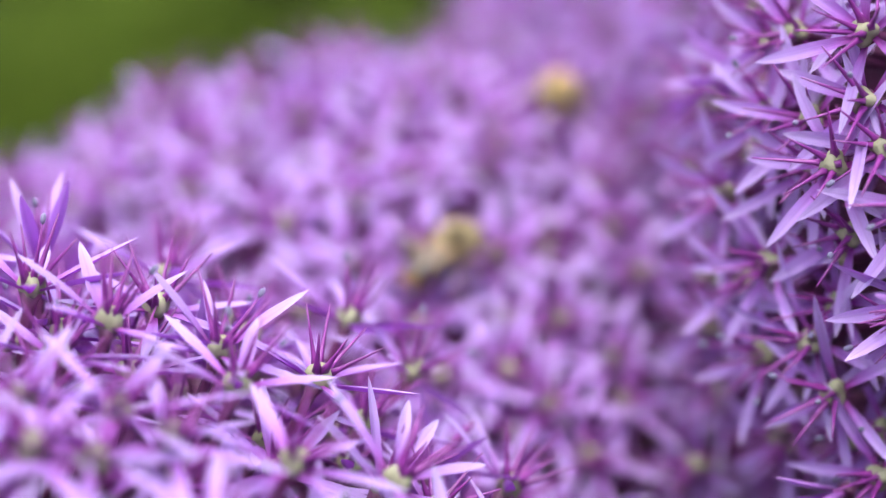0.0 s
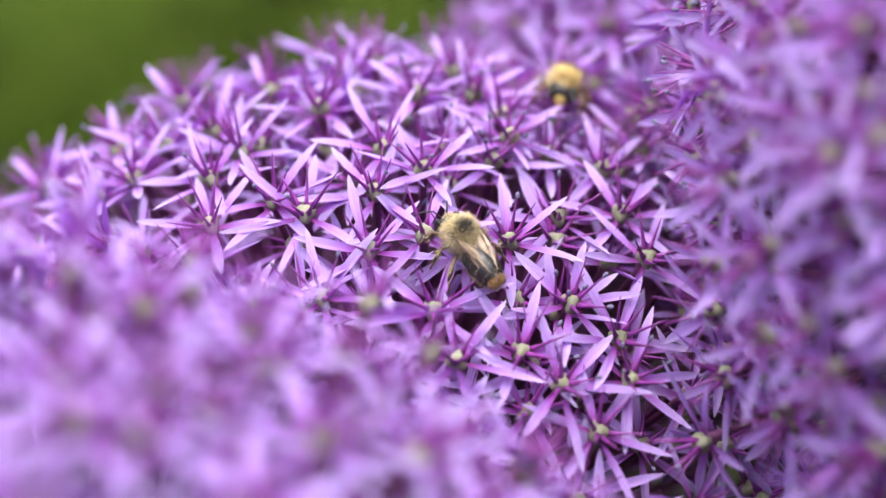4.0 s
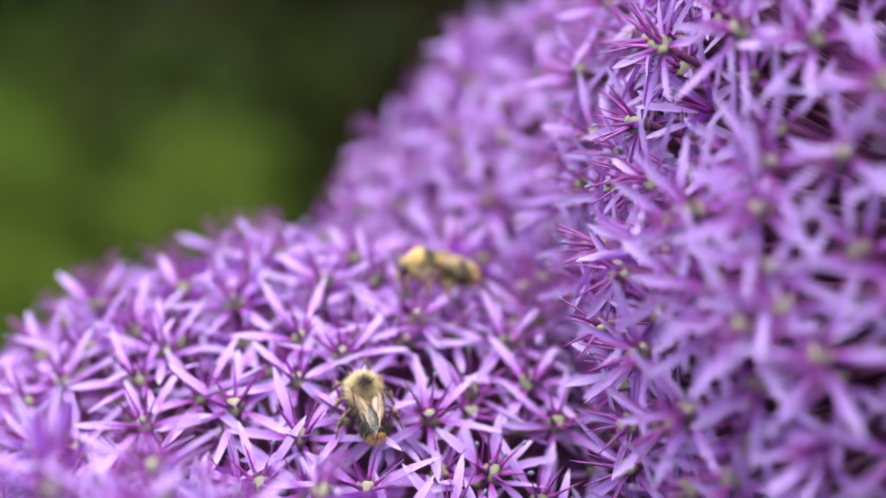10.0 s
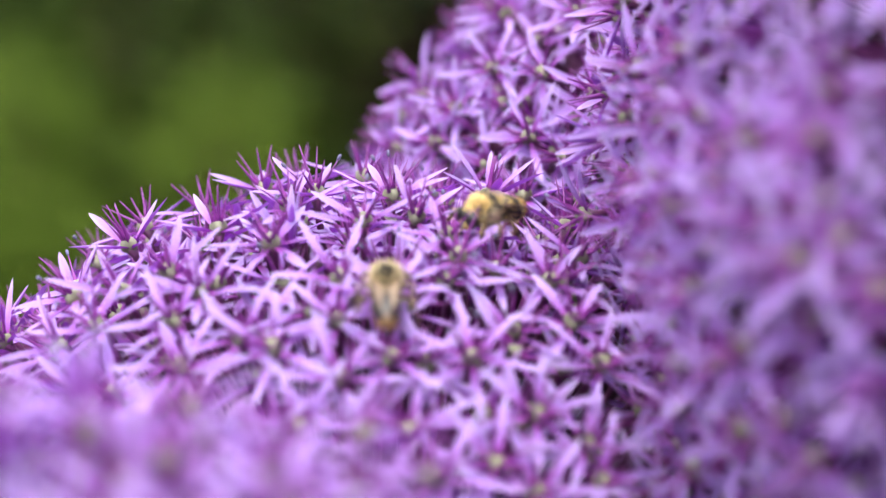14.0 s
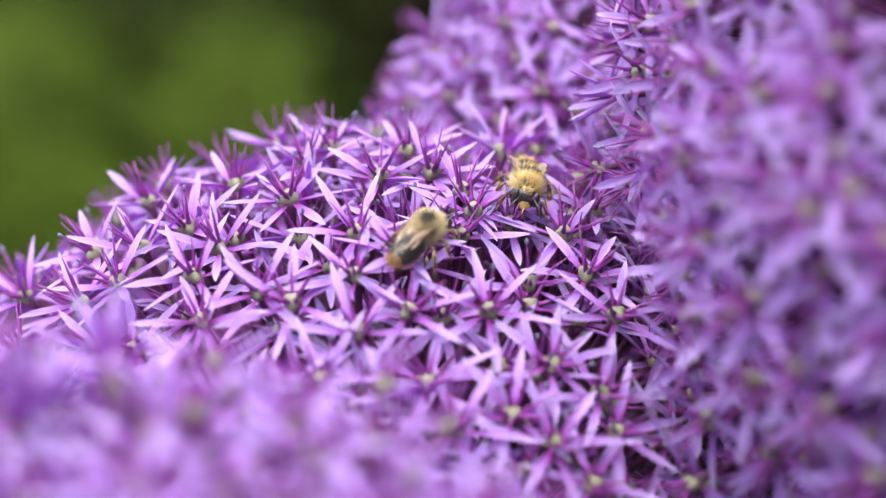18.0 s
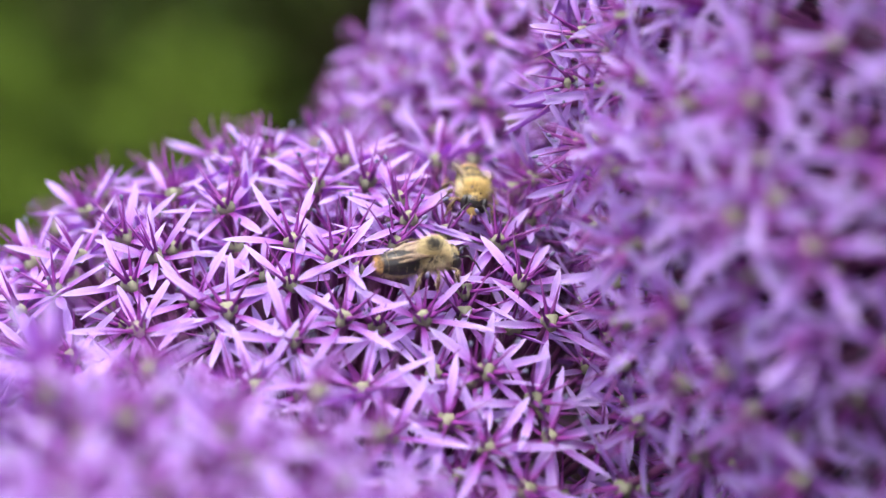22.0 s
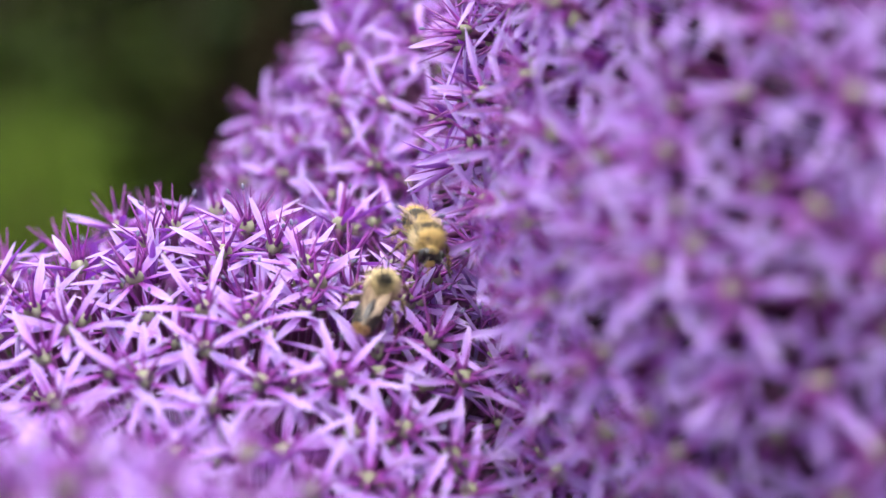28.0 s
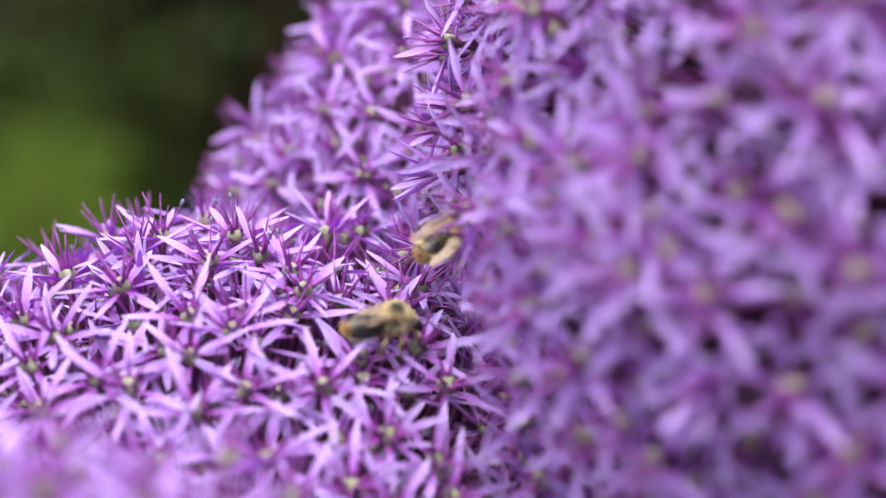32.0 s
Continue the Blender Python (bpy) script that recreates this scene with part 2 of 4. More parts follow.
def ball(centre, radii, rings=6, sides=8, slot=0, lobes=0, depth=0.0):
    """An ellipsoid; lobes and depth cut grooves into it from pole to pole."""
    verts, uvs, faces = [], [], []
    for i in range(rings + 1):
        th = math.pi * i / rings
        for s in range(sides):
            a = 2 * math.pi * s / sides
            cut = 1 - depth * (0.5 + 0.5 * math.cos(lobes * a)) * math.sin(th) ** 0.5 if lobes else 1
            verts.append((centre[0] + cut * radii[0] * math.sin(th) * math.cos(a), centre[1] + cut * radii[1] * math.sin(th) * math.sin(a), centre[2] + radii[2] * math.cos(th)))
            uvs.append((s / sides, i / rings))
    for i in range(rings):
        for s in range(sides):
            a, b = i * sides + s, i * sides + (s + 1) % sides
            faces.append((a, a + sides, b + sides, b))
    return np.array(verts), faces, np.array(uvs), slot


def part(name, data, parent, m=None, label=""):
    """One mesh object under a thing or a part."""
    ob = new(name, data)
    ob.parent = parent
    if m is not None:
        ob.matrix_basis = m
    return tagged(ob, label=label)


# ---- a floret: local +z points out of the head, its star lies in the plane z = 0 ----
def tepal_piece(rng, fine=True):
    """A narrow pointed tepal along +x: a thin channelled blade, bent and a little twisted."""
    length, width = rng.uniform(8.2, 9.9) * MM, rng.uniform(1.12, 1.46) * MM
    bend, twist, side = rng.uniform(-1.4, 0.4) * MM, rng.uniform(-0.4, 0.4), rng.uniform(-0.7, 0.7) * MM
    stations = (0.0, 0.1, 0.25, 0.42, 0.6, 0.78, 0.92, 1.0) if fine else (0.0, 0.35, 0.75, 1.0)
    shape = (0.40, 0.52, 0.80, 0.98, 1.0, 0.80, 0.42, 0.04) if fine else (0.4, 0.95, 0.7, 0.05)
    verts, uvs, faces = [], [], []
    for under in (0, 1):
        base = len(verts)
        for s, wide in zip(stations, shape):
            x, z, y = 0.8 * MM + s * length, bend * s * s, side * s * s
            h = 0.5 * width * wide
            c, d = math.cos(twist * s), math.sin(twist * s)
            fold = (0.45 - 0.27 * s) * h
            keel = -0.09 * MM * wide - 0.14 * h if under else 0.0
            for py, pz, u in ((-h, fold, 0.0), (-0.45 * h, 0.28 * fold + keel * 0.7, 0.27), (0, keel, 0.5), (0.45 * h, 0.28 * fold + keel * 0.7, 0.73), (h, fold, 1.0)):
                verts.append((x, y + py * c - pz * d, z + py * d + pz * c))
                uvs.append((u + 2.0 * under, s))
        for k in range(len(stations) - 1):
            for q in range(4):
                a = base + 5 * k + q
                faces.append((a, a + 5, a + 6, a + 1) if not under else (a, a + 1, a + 6, a + 5))
    return np.array(verts), faces, np.array(uvs), 0


def stamen_pieces(rng, anther):
    """A filament along +x, wide and pink at its foot, with an anther across its tip when it is ripe."""
    length = rng.uniform(5.2, 7.4) * MM
    lift = rng.uniform(-0.4, 0.9) * MM
    pts = [(0.7 * MM, 0, 0), (2.2 * MM, 0, 0.15 * lift), (0.62 * length, 0, 0.5 * lift), (length, 0, lift)]
    out = [tube(pts, (0.58 * MM, 0.27 * MM, 0.16 * MM, 0.06 * MM), 4, 0)]
    if anther:
        out.append(ball((length, 0, lift + 0.1 * MM), (0.55 * MM, 0.27 * MM, 0.27 * MM), 4, 6, 1))
    return out


def ovary_piece():
    return ball((0, 0, 0.85 * MM), (1.42 * MM, 1.42 * MM, 1.2 * MM), 8, 18, 0, 3, 0.42)


def pedicel_piece(rng, length=0.046):
    a, b = rng.uniform(-1.2, 1.2) * MM, rng.uniform(-1.2, 1.2) * MM
    pts = [(0, 0, 0.2 * MM), (0, 0, -1.2 * MM), (a * 0.5, b * 0.5, -0.3 * length), (a, b, -0.65 * length), (0, 0, -length)]
    return tube(pts, (1.05 * MM, 0.55 * MM, 0.42 * MM, 0.42 * MM, 0.5 * MM), 5, 0)


def tepal_turn(k, rng, openness):
    """The pose of tepal k on a floret whose tepals rise by openness degrees."""
    return pose(0, 0, 0.15 * MM * (k % 2), 0, 0, 60 * k + rng.uniform(-7, 7)) @ pose(0, 0, 0, rng.uniform(-14, 14), -(openness + rng.uniform(-11, 11)), 0)


def stamen_turn(k, rng, openness):
    return pose(0, 0, 0.4 * MM, 0, 0, 60 * k + rng.uniform(-9, 9)) @ pose(0, 0, 0, 0, -max(28, min(82, openness + rng.uniform(32, 58))), 0)


rng = random.Random(7)
TEPALS = [mesh_of("tepal", *tepal_piece(rng)[:3], mats=(TEPAL,)) for _ in range(8)]
STAMENS = []
for k in range(7):
    V, F, U, S = joined(stamen_pieces(rng, k < 1))
    STAMENS.append(mesh_of("stamen", V, F, U, mats=(FILAMENT, ANTHER), slots=S))
OVARIES = mesh_of("ovary", *ovary_piece()[:3], mats=(OVARY,))


def whole_floret(rng, openness, fine):
    pieces = [moved(tepal_piece(rng, fine), tepal_turn(k, rng, openness)) for k in range(6)]
    ov = ball((0, 0, 0.75 * MM), (1.36 * MM, 1.36 * MM, 1.15 * MM), 6 if fine else 4, 12 if fine else 6, 1, 3, 0.36)
    if openness < 50:
        pieces.append(ov)
    for k in range(6):
        for piece in stamen_pieces(rng, fine and k == 0 and openness > 15):
            v, f, u, s = moved(piece, stamen_turn(k, rng, openness))
            pieces.append((v, f, u, 2 + s))
    v, f, u, _ = pedicel_piece(rng)
    pieces.append((v, f, u, 4))
    return joined(pieces)


FLORET_MATS = (TEPAL, OVARY, FILAMENT, ANTHER, PEDICEL)
FULL = []
for k in range(14):
    FULL.append(whole_floret(rng, (4, 10, 16, 0, 22, 8, 12, 30, 6, 14, 2, 18, 55, 76)[k], True))
COARSE = [whole_floret(rng, (4, 12, 20, 35)[k], False) for k in range(4)]


def way(az, el):
    """az degrees round from +x to +y, el degrees up."""
    a, e = radians(az), radians(el)
    return Vector((math.cos(e) * math.cos(a), math.cos(e) * math.sin(a), math.sin(e)))


def floret_pose(place, facing, spin, lean=(0, 0)):
    turn = facing.to_track_quat("Z", "Y").to_matrix().to_4x4()
    return Matrix.Translation(place) @ turn @ pose(0, 0, 0, lean[0], lean[1], 0) @ pose(0, 0, 0, 0, 0, spin)


def pedicel_to(m, c, rng):
    """A curved stalk, in the space of the floret at m, from its cup to the middle of the head."""
    end = m.inverted() @ c
    end = end * (1 - 0.012 / end.length)
    mid = end * 0.5 + Vector((rng.uniform(-2, 2) * MM, rng.uniform(-2, 2) * MM, -0.12 * end.length))
    pts = [Vector((0, 0, 0.2 * MM)), Vector((0, 0, -1.2 * MM))] + [2 * u * (1 - u) * mid + u * u * end + Vector((0, 0, -1.2 * MM)) * (1 - u) ** 2 for u in (0.25, 0.5, 0.75, 1.0)]
    return tube(pts, (1.05 * MM, 0.55 * MM, 0.42 * MM, 0.40 * MM, 0.42 * MM, 0.5 * MM), 5, 0)


def split_floret(root, m, rng, openness, c):
    """A floret in its pieces: pedicel with cup, six tepals, ovary, six stamens."""
    fl = part("floret", mesh_of("floret", *pedicel_to(m, c, rng)[:3], mats=(PEDICEL,)), root, m)
    for k in range(6):
        part("tepal", rng.choice(TEPALS), fl, tepal_turn(k, rng, openness))
        part("stamen", rng.choice(STAMENS), fl, stamen_turn(k, rng, openness))
    if openness < 50:
        part("ovary", OVARIES, fl, pose(0, 0, 0, 0, 0, rng.uniform(0, 120)))


def allium(label, centre, radius, known, toward, seed, spacing, split, shared, turned, bare, others=(), inner=0.72, thin=(-90, 0)):
    """A head of florets on a stem. known: florets placed one by one (az, el and radius in mm of its place, az and el of its face, spin, openness); the rest fill the globe at the spacing given in mm, in an outer and an inner layer (inner: how wide apart its florets are).
    toward: the side that is open to the light, to which the florets turn a little (turned); bare: how many stalks have lost theirs; split: how many florets come in pieces; others: heads that press into this one (centre, radius); thin: below which elevation, and how much, florets have dropped."""
    rng = random.Random(seed)
    centre = Vector(centre)
    foot = Vector((centre.x + rng.uniform(-0.03, 0.03), centre.y + rng.uniform(-0.02, 0.04), 0))
    root = tagged(new("allium"), label, "flower", "allium heads in the bed")
    root.location = foot
    c = centre - foot
    bend = Vector((rng.uniform(-0.02, 0.02), rng.uniform(-0.02, 0.02), 0))
    pts = [c * s + bend * math.sin(math.pi * s) for s in (0, 0.2, 0.4, 0.6, 0.8, 1.0)]
    stem = tube(pts, [0.008, 0.0075, 0.007, 0.0065, 0.006, 0.006], 12)
    part("stem", mesh_of("stem", *stem[:3], mats=(STEM,)), root)
    part("receptacle", mesh_of("receptacle", *ball(c, (0.017, 0.017, 0.016), 10, 16)[:3], mats=(PEDICEL,)), root)
    toward = Vector(toward).normalized()
    spots, taken = [], []
    for az, el, r, face_az, face_el, spin, openness in known:
        m = floret_pose(c + r * MM * way(az, el), way(face_az, face_el), spin, (rng.uniform(-2, 2), rng.uniform(-2, 2)))
        spots.append((m, openness, 9.0, len(spots)))
        taken.append(tuple(m.translation))
    golden = math.pi * (3 - math.sqrt(5))
    for layer, (low, high, gap) in enumerate(((-0.8, 3.0, 0.80), (3.0, 9.0, inner))):
        count = int((3.2, 2.6)[layer] * 4 * math.pi * (radius / MM) ** 2 / spacing**2)
        laid = taken if layer == 0 else []
        for k in range(count):
            z = 1 - 2 * (k + 0.5) / count
            a = golden * k + rng.uniform(-0.3, 0.3)
            out = way(math.degrees(a), math.degrees(math.asin(z)) + rng.uniform(-2, 2))
            p = c + (radius - rng.uniform(low, high) * MM) * out
            lean, spin, openness = (rng.gauss(0, 8), rng.gauss(0, 8)), rng.uniform(0, 60), rng.choice((2, 6, 8, 12, 16, 6, 4, 22, 10, 14, 18, 60))
            if math.degrees(math.asin(out.z)) < thin[0] and out.dot(toward) > 0.1 and rng.random() < thin[1]:
                continue
            if any((p + foot - Vector(oc)).length < orad for oc, orad in others):
                continue
            if laid and np.min(np.sum((np.array(laid) - np.array(p)) ** 2, axis=1)) < (gap * spacing * MM) ** 2:
                continue
            if layer == 0 and known and np.min(np.sum((np.array(taken[: len(known)]) - np.array(p)) ** 2, axis=1)) < (0.95 * spacing * MM) ** 2:
                continue
            laid.append(tuple(p))
            facing = (out + turned * max(0.0, out.dot(toward)) * toward).normalized()
            spots.append((floret_pose(p, facing, spin, lean), openness, out.dot(toward) - 0.25 * layer, len(spots)))
    spots.sort(key=lambda s: (-s[2], s[3]))
    far = []
    for k, (m, openness, _, _) in enumerate(spots):
        if k < split:
            split_floret(root, m, rng, openness, c)
        elif k < shared:
            near = 12 if openness == 60 else 13 if openness > 70 else rng.randrange(12)
            far.append((m, FULL[near]))
        else:
            far.append((m, COARSE[rng.randrange(4)]))
    V, F, U, S, base = [], [], [], [], 0
    for m, (v, f, u, s) in far:
        r = np.array(m.to_3x3())
        V.append(v @ r.T + np.array(m.translation))
        U.append(u)
        S += s
        F += [tuple(i + base for i in q) for q in f]
        base += len(v)
    stalks, base = ([], [], []), 0
    for k in range(bare):
        out = Vector((rng.gauss(0, 1), rng.gauss(0, 1), rng.gauss(0, 1))).normalized()
        v, f, u, _ = tube([c + 0.012 * out, c + (radius * 0.5) * out + Vector((rng.uniform(-1, 1), rng.uniform(-1, 1), rng.uniform(-1, 1))) * 2 * MM, c + radius * rng.uniform(0.72, 0.9) * out], (0.5 * MM, 0.45 * MM, 0.6 * MM), 4)
        stalks[0].append(v)
        stalks[1].extend(tuple(i + base for i in q) for q in f)
        stalks[2].append(u)
        base += len(v)
    if bare:
        tagged(part("pedicel_mass", mesh_of("pedicel_mass", np.concatenate(stalks[0]), stalks[1], np.concatenate(stalks[2]), mats=(PEDICEL,)), root), kind="stuff")
    if far:
        rest = part("flower_mass", mesh_of("flower_mass", np.concatenate(V), F, np.concatenate(U), mats=FLORET_MATS, slots=S), root)
        tagged(rest, kind="stuff")
    return root


KNOWN_C0 = [
    (-114.4, 61.3, 78.5, -109.7, 58.0, 26, 10),
    (-107.0, 60.4, 78.5, -103.7, 57.0, 35, 12),
    (-95.8, 64.1, 78.5, -94.5, 60.2, 22, 16),
    (-85.8, 59.5, 78.5, -86.4, 56.0, 10, 10),
    (-71.6, 58.8, 78.5, -74.8, 55.5, 27, 8),
    (-65.1, 51.9, 78.5, -68.9, 49.5, 5, 8),
    (-94.2, 57.3, 78.5, -93.4, 54.0, 56, 12),
    (-42.5, 66.2, 78.5, -51.8, 63.6, 21, 10),
    (-22.5, 67.2, 78.5, -35.0, 65.8, 34, 14),
    (-57.6, 62.8, 76.0, -63.6, 59.7, 49, 12),
    (-78.3, 61.1, 74.5, -80.4, 57.5, 51, 12),
    (-73.1, 48.0, 77.5, -75.5, 45.8, 3, 8),
    (-71.0, 54.5, 74.5, -73.9, 51.7, 59, 10),
    (-69.2, 44.5, 78.5, -72.0, 42.7, 44, 8),
]
KNOWN_C1 = [
    (-99.3, 51.9, 78.5, -97.7, 49.2, 58, 10),
    (-84.2, 51.5, 78.5, -85.0, 48.8, 17, 8),
    (-97.4, 70.3, 78.5, -95.4, 65.9, 14, 14),
    (-131.5, 65.9, 78.5, -123.1, 63.0, 8, 24),
    (-130.7, 61.8, 78.5, -123.3, 59.2, 27, 20),
    (-152.6, 62.6, 78.5, -142.2, 61.3, 42, 26),
    (-151.3, 54.7, 78.5, -142.9, 53.9, 42, 18),
    (-147.2, 58.2, 78.5, -138.5, 56.9, 37, 16),
    (-128.6, 75.3, 78.5, -117.3, 71.5, 33, 10),
    (-162.0, 81.8, 78.5, -132.8, 79.3, 53, 12),
    (176.0, 64.9, 78.5, -170.9, 65.9, 23, 28),
    (-147.8, 67.0, 78.5, -136.5, 65.0, 2, 16),
    (-92.9, 81.4, 78.5, -91.4, 76.3, 22, 14),
    (-57.3, 81.3, 78.5, -70.2, 76.8, 33, 14),
]
KNOWN_C2 = [
    (-55.3, 76.5, 78.5, -65.7, 72.4, 39, 14),
    (-49.2, 55.4, 78.5, -55.5, 53.3, 52, 8),
    (-47.8, 60.6, 78.5, -55.0, 58.1, 38, 8),
    (132.4, 73.2, 78.9, 157.6, 78.5, 32, 16),
    (157.6, 84.2, 78.5, -146.8, 84.0, 12, 14),
    (-66.8, 71.0, 76.5, -72.3, 66.9, 38, 12),
    (-79.1, 73.9, 75.5, -81.9, 69.3, 20, 10),
    (-13.1, 87.5, 78.5, -68.0, 83.5, 27, 24),
    (-165.9, 58.8, 78.5, -155.6, 58.8, 48, 24),
    (-47.5, 71.2, 76.5, -57.5, 67.8, 58, 10),
    (-81.3, 46.8, 78.5, -82.1, 44.5, 45, 10),
    (-72.8, 43.1, 75.5, -74.7, 41.4, 50, 8),
    (-60.1, 48.2, 78.5, -63.9, 46.2, 52, 8),
    (-60.5, 44.3, 78.5, -64.1, 42.7, 3, 10),
]
KNOWN_C3 = [
    (-66.1, 40.2, 78.5, -68.8, 38.9, 39, 8),
    (-60.0, 72.7, 78.5, -67.0, 68.6, 30, 10),
    (-122.1, 57.0, 78.5, -116.2, 54.5, 17, 14),
    (-86.4, 67.7, 78.5, -87.2, 63.5, 55, 14),
    (20.3, 76.8, 78.5, -5.0, 78.1, 8, 40),
    (-31.5, 66.8, 76.5, -42.7, 64.7, 19, 10),
]
KNOWN_D0 = [
    (-138.5, 43.0, 66.5, -127.8, 38.2, 2, 8),
    (-134.7, 33.7, 66.5, -125.7, 30.5, 9, 8),
    (-125.9, 41.2, 66.5, -118.6, 35.9, 45, 10),
    (-154.9, 35.1, 66.5, -141.6, 33.1, 59, 14),
    (-151.6, 42.1, 66.5, -138.0, 38.6, 31, 10),
    (-169.8, 26.1, 66.5, -155.5, 26.9, 53, 20),
    (-124.1, 32.7, 62.5, -117.8, 29.2, 38, 8),
    (-129.7, 32.9, 62.5, -122.1, 29.6, 8, 8),
    (-171.3, 34.2, 66.5, -155.7, 34.0, 51, 18),
    (-123.8, 26.8, 64.5, -117.8, 24.6, 37, 10),
    (-142.8, 29.2, 64.5, -132.5, 27.4, 53, 10),
    (-155.4, 29.8, 66.5, -142.6, 28.7, 52, 12),
    (-147.5, 38.7, 63.5, -135.3, 35.5, 30, 10),
    (-139.9, 53.6, 66.5, -127.2, 46.8, 51, 10),
]
KNOWN_D1 = [
    (-114.9, 61.9, 66.5, -109.3, 52.1, 9, 8),
    (-123.5, 52.2, 65.5, -116.0, 44.5, 2, 8),
    (-121.6, 47.5, 63.5, -115.1, 40.6, 21, 8),
    (-165.1, 50.6, 66.5, -146.9, 47.1, 35, 20),
    (-179.7, 61.4, 66.5, -153.5, 58.4, 39, 20),
    (-138.0, 63.1, 66.5, -123.6, 54.4, 12, 12),
    (171.8, 34.5, 66.6, -171.1, 36.2, 2, 30),
    (-99.7, 59.6, 66.5, -99.8, 49.9, 49, 8),
    (166.5, 53.5, 67.9, -169.7, 54.1, 59, 30),
]
KNOWN_E0 = [
    (-155.5, 5.3, 65.0, -140.2, 7.8, 12, 12),
    (-159.1, 9.2, 65.0, -142.7, 10.7, 8, 12),
    (-167.9, 9.6, 65.0, -149.4, 11.4, 1, 12),
    (-165.1, -6.3, 65.0, -147.5, -0.7, 26, 12),
    (-160.4, -1.4, 62.0, -144.1, 3.0, 23, 12),
    (179.1, -19.6, 65.5, -159.6, -12.1, 24, 10),
    (-162.9, -21.2, 65.0, -145.3, -12.0, 55, 10),
    (179.6, -9.8, 68.6, -159.1, -4.3, 0, 10),
    (-172.4, -31.8, 70.6, -150.7, -21.7, 47, 14),
    (-165.1, -38.6, 81.8, -143.9, -26.0, 13, 12),
    (-168.6, 3.9, 65.0, -149.6, 6.8, 34, 12),
    (-176.8, -18.9, 73.1, -155.5, -11.6, 1, 12),
    (-160.2, 4.7, 65.0, -143.7, 7.3, 16, 12),
    (-156.1, 12.9, 65.0, -140.4, 13.0, 18, 10),
]
KNOWN_E1 = [
    (-148.0, 14.7, 65.0, -134.6, 14.0, 42, 10),
    (-144.2, 8.9, 65.0, -132.1, 9.8, 49, 12),
    (-165.9, -2.9, 65.0, -148.2, 1.6, 20, 12),
]
KNOWN_B0 = [
    (-161.3, 11.5, 67.0, -140.6, 13.0, 37, 10),
    (-146.8, 5.4, 69.0, -131.3, 8.9, 12, 10),
    (-165.1, -2.0, 67.0, -143.8, 4.2, 45, 12),
    (-155.9, -5.0, 67.0, -137.5, 2.4, 18, 16),
    (-157.6, -13.5, 67.0, -138.6, -3.2, 32, 12),
    (-176.1, -24.1, 67.9, -151.0, -12.1, 39, 10),
    (-147.1, -12.9, 67.0, -131.8, -2.3, 39, 12),
    (-149.9, -7.2, 64.0, -133.8, 1.0, 21, 16),
    (-152.6, 7.5, 67.0, -135.0, 10.2, 0, 10),
    (-142.6, -18.7, 67.0, -129.0, -5.8, 7, 14),
    (-145.3, -20.4, 69.0, -130.5, -6.9, 55, 72),
    (-169.4, -28.7, 64.0, -146.0, -14.9, 38, 12),
    (-147.1, 14.9, 69.0, -131.1, 14.4, 35, 14),
    (-146.0, 10.3, 68.0, -130.7, 11.7, 54, 14),
]
KNOWN_B1 = [
    (-143.9, 7.4, 67.0, -130.6, 10.3, 5, 8),
    (-152.3, 3.9, 66.0, -136.1, 8.3, 45, 8),
    (-158.6, 6.6, 67.0, -140.1, 10.1, 44, 10),
    (-157.9, 13.1, 67.0, -139.3, 14.2, 34, 10),
    (-149.6, 18.7, 67.0, -133.7, 17.2, 18, 10),
    (-147.7, -0.3, 65.0, -133.3, 5.7, 37, 10),
    (-149.9, -9.7, 67.0, -134.6, -0.2, 56, 10),
    (-179.0, -18.6, 67.0, -154.5, -7.9, 37, 10),
    (-162.0, -8.4, 66.0, -142.7, 0.3, 52, 10),
    (-139.6, 4.2, 67.0, -128.1, 8.4, 9, 10),
    (-175.1, -28.9, 73.1, -150.5, -15.1, 12, 10),
    (-163.0, -24.1, 65.0, -142.9, -10.6, 46, 10),
    (-146.1, -17.6, 63.0, -132.4, -5.3, 3, 10),
]
KNOWN_A0 = [
    (60.1, 66.6, 82.5, 46.8, 73.4, 31, 18),
    (15.9, 78.0, 81.0, 2.9, 79.3, 29, 18),
    (14.6, 71.4, 81.0, 6.2, 73.7, 19, 22),
    (1.3, 70.1, 81.0, -6.3, 72.1, 8, 22),
    (19.2, 64.6, 81.0, 13.0, 68.0, 11, 16),
    (35.3, 54.5, 83.8, 25.7, 61.3, 22, 10),
    (40.6, 58.7, 85.0, 29.5, 65.3, 48, 18),
    (48.0, 81.0, 81.0, 31.2, 83.1, 43, 20),
    (-25.6, 70.3, 81.0, -31.4, 71.3, 53, 8),
    (-13.3, 64.9, 81.0, -18.9, 67.1, 52, 10),
    (-49.7, 72.7, 81.0, -53.0, 72.8, 43, 10),
    (-41.0, 70.8, 81.0, -45.3, 71.3, 56, 10),
    (-27.6, 73.6, 81.0, -34.1, 74.0, 27, 12),
    (-2.3, 59.6, 81.0, -7.4, 62.9, 17, 14),
]
KNOWN_A1 = [
    (-44.5, 76.7, 81.0, -49.5, 76.3, 47, 12),
    (21.6, 48.8, 81.0, 17.8, 54.2, 25, 14),
    (27.1, 58.4, 78.0, 22.3, 62.8, 19, 12),
    (9.5, 80.6, 78.0, -6.2, 81.2, 2, 14),
    (40.9, 56.2, 78.9, 31.2, 63.1, 31, 12),
]
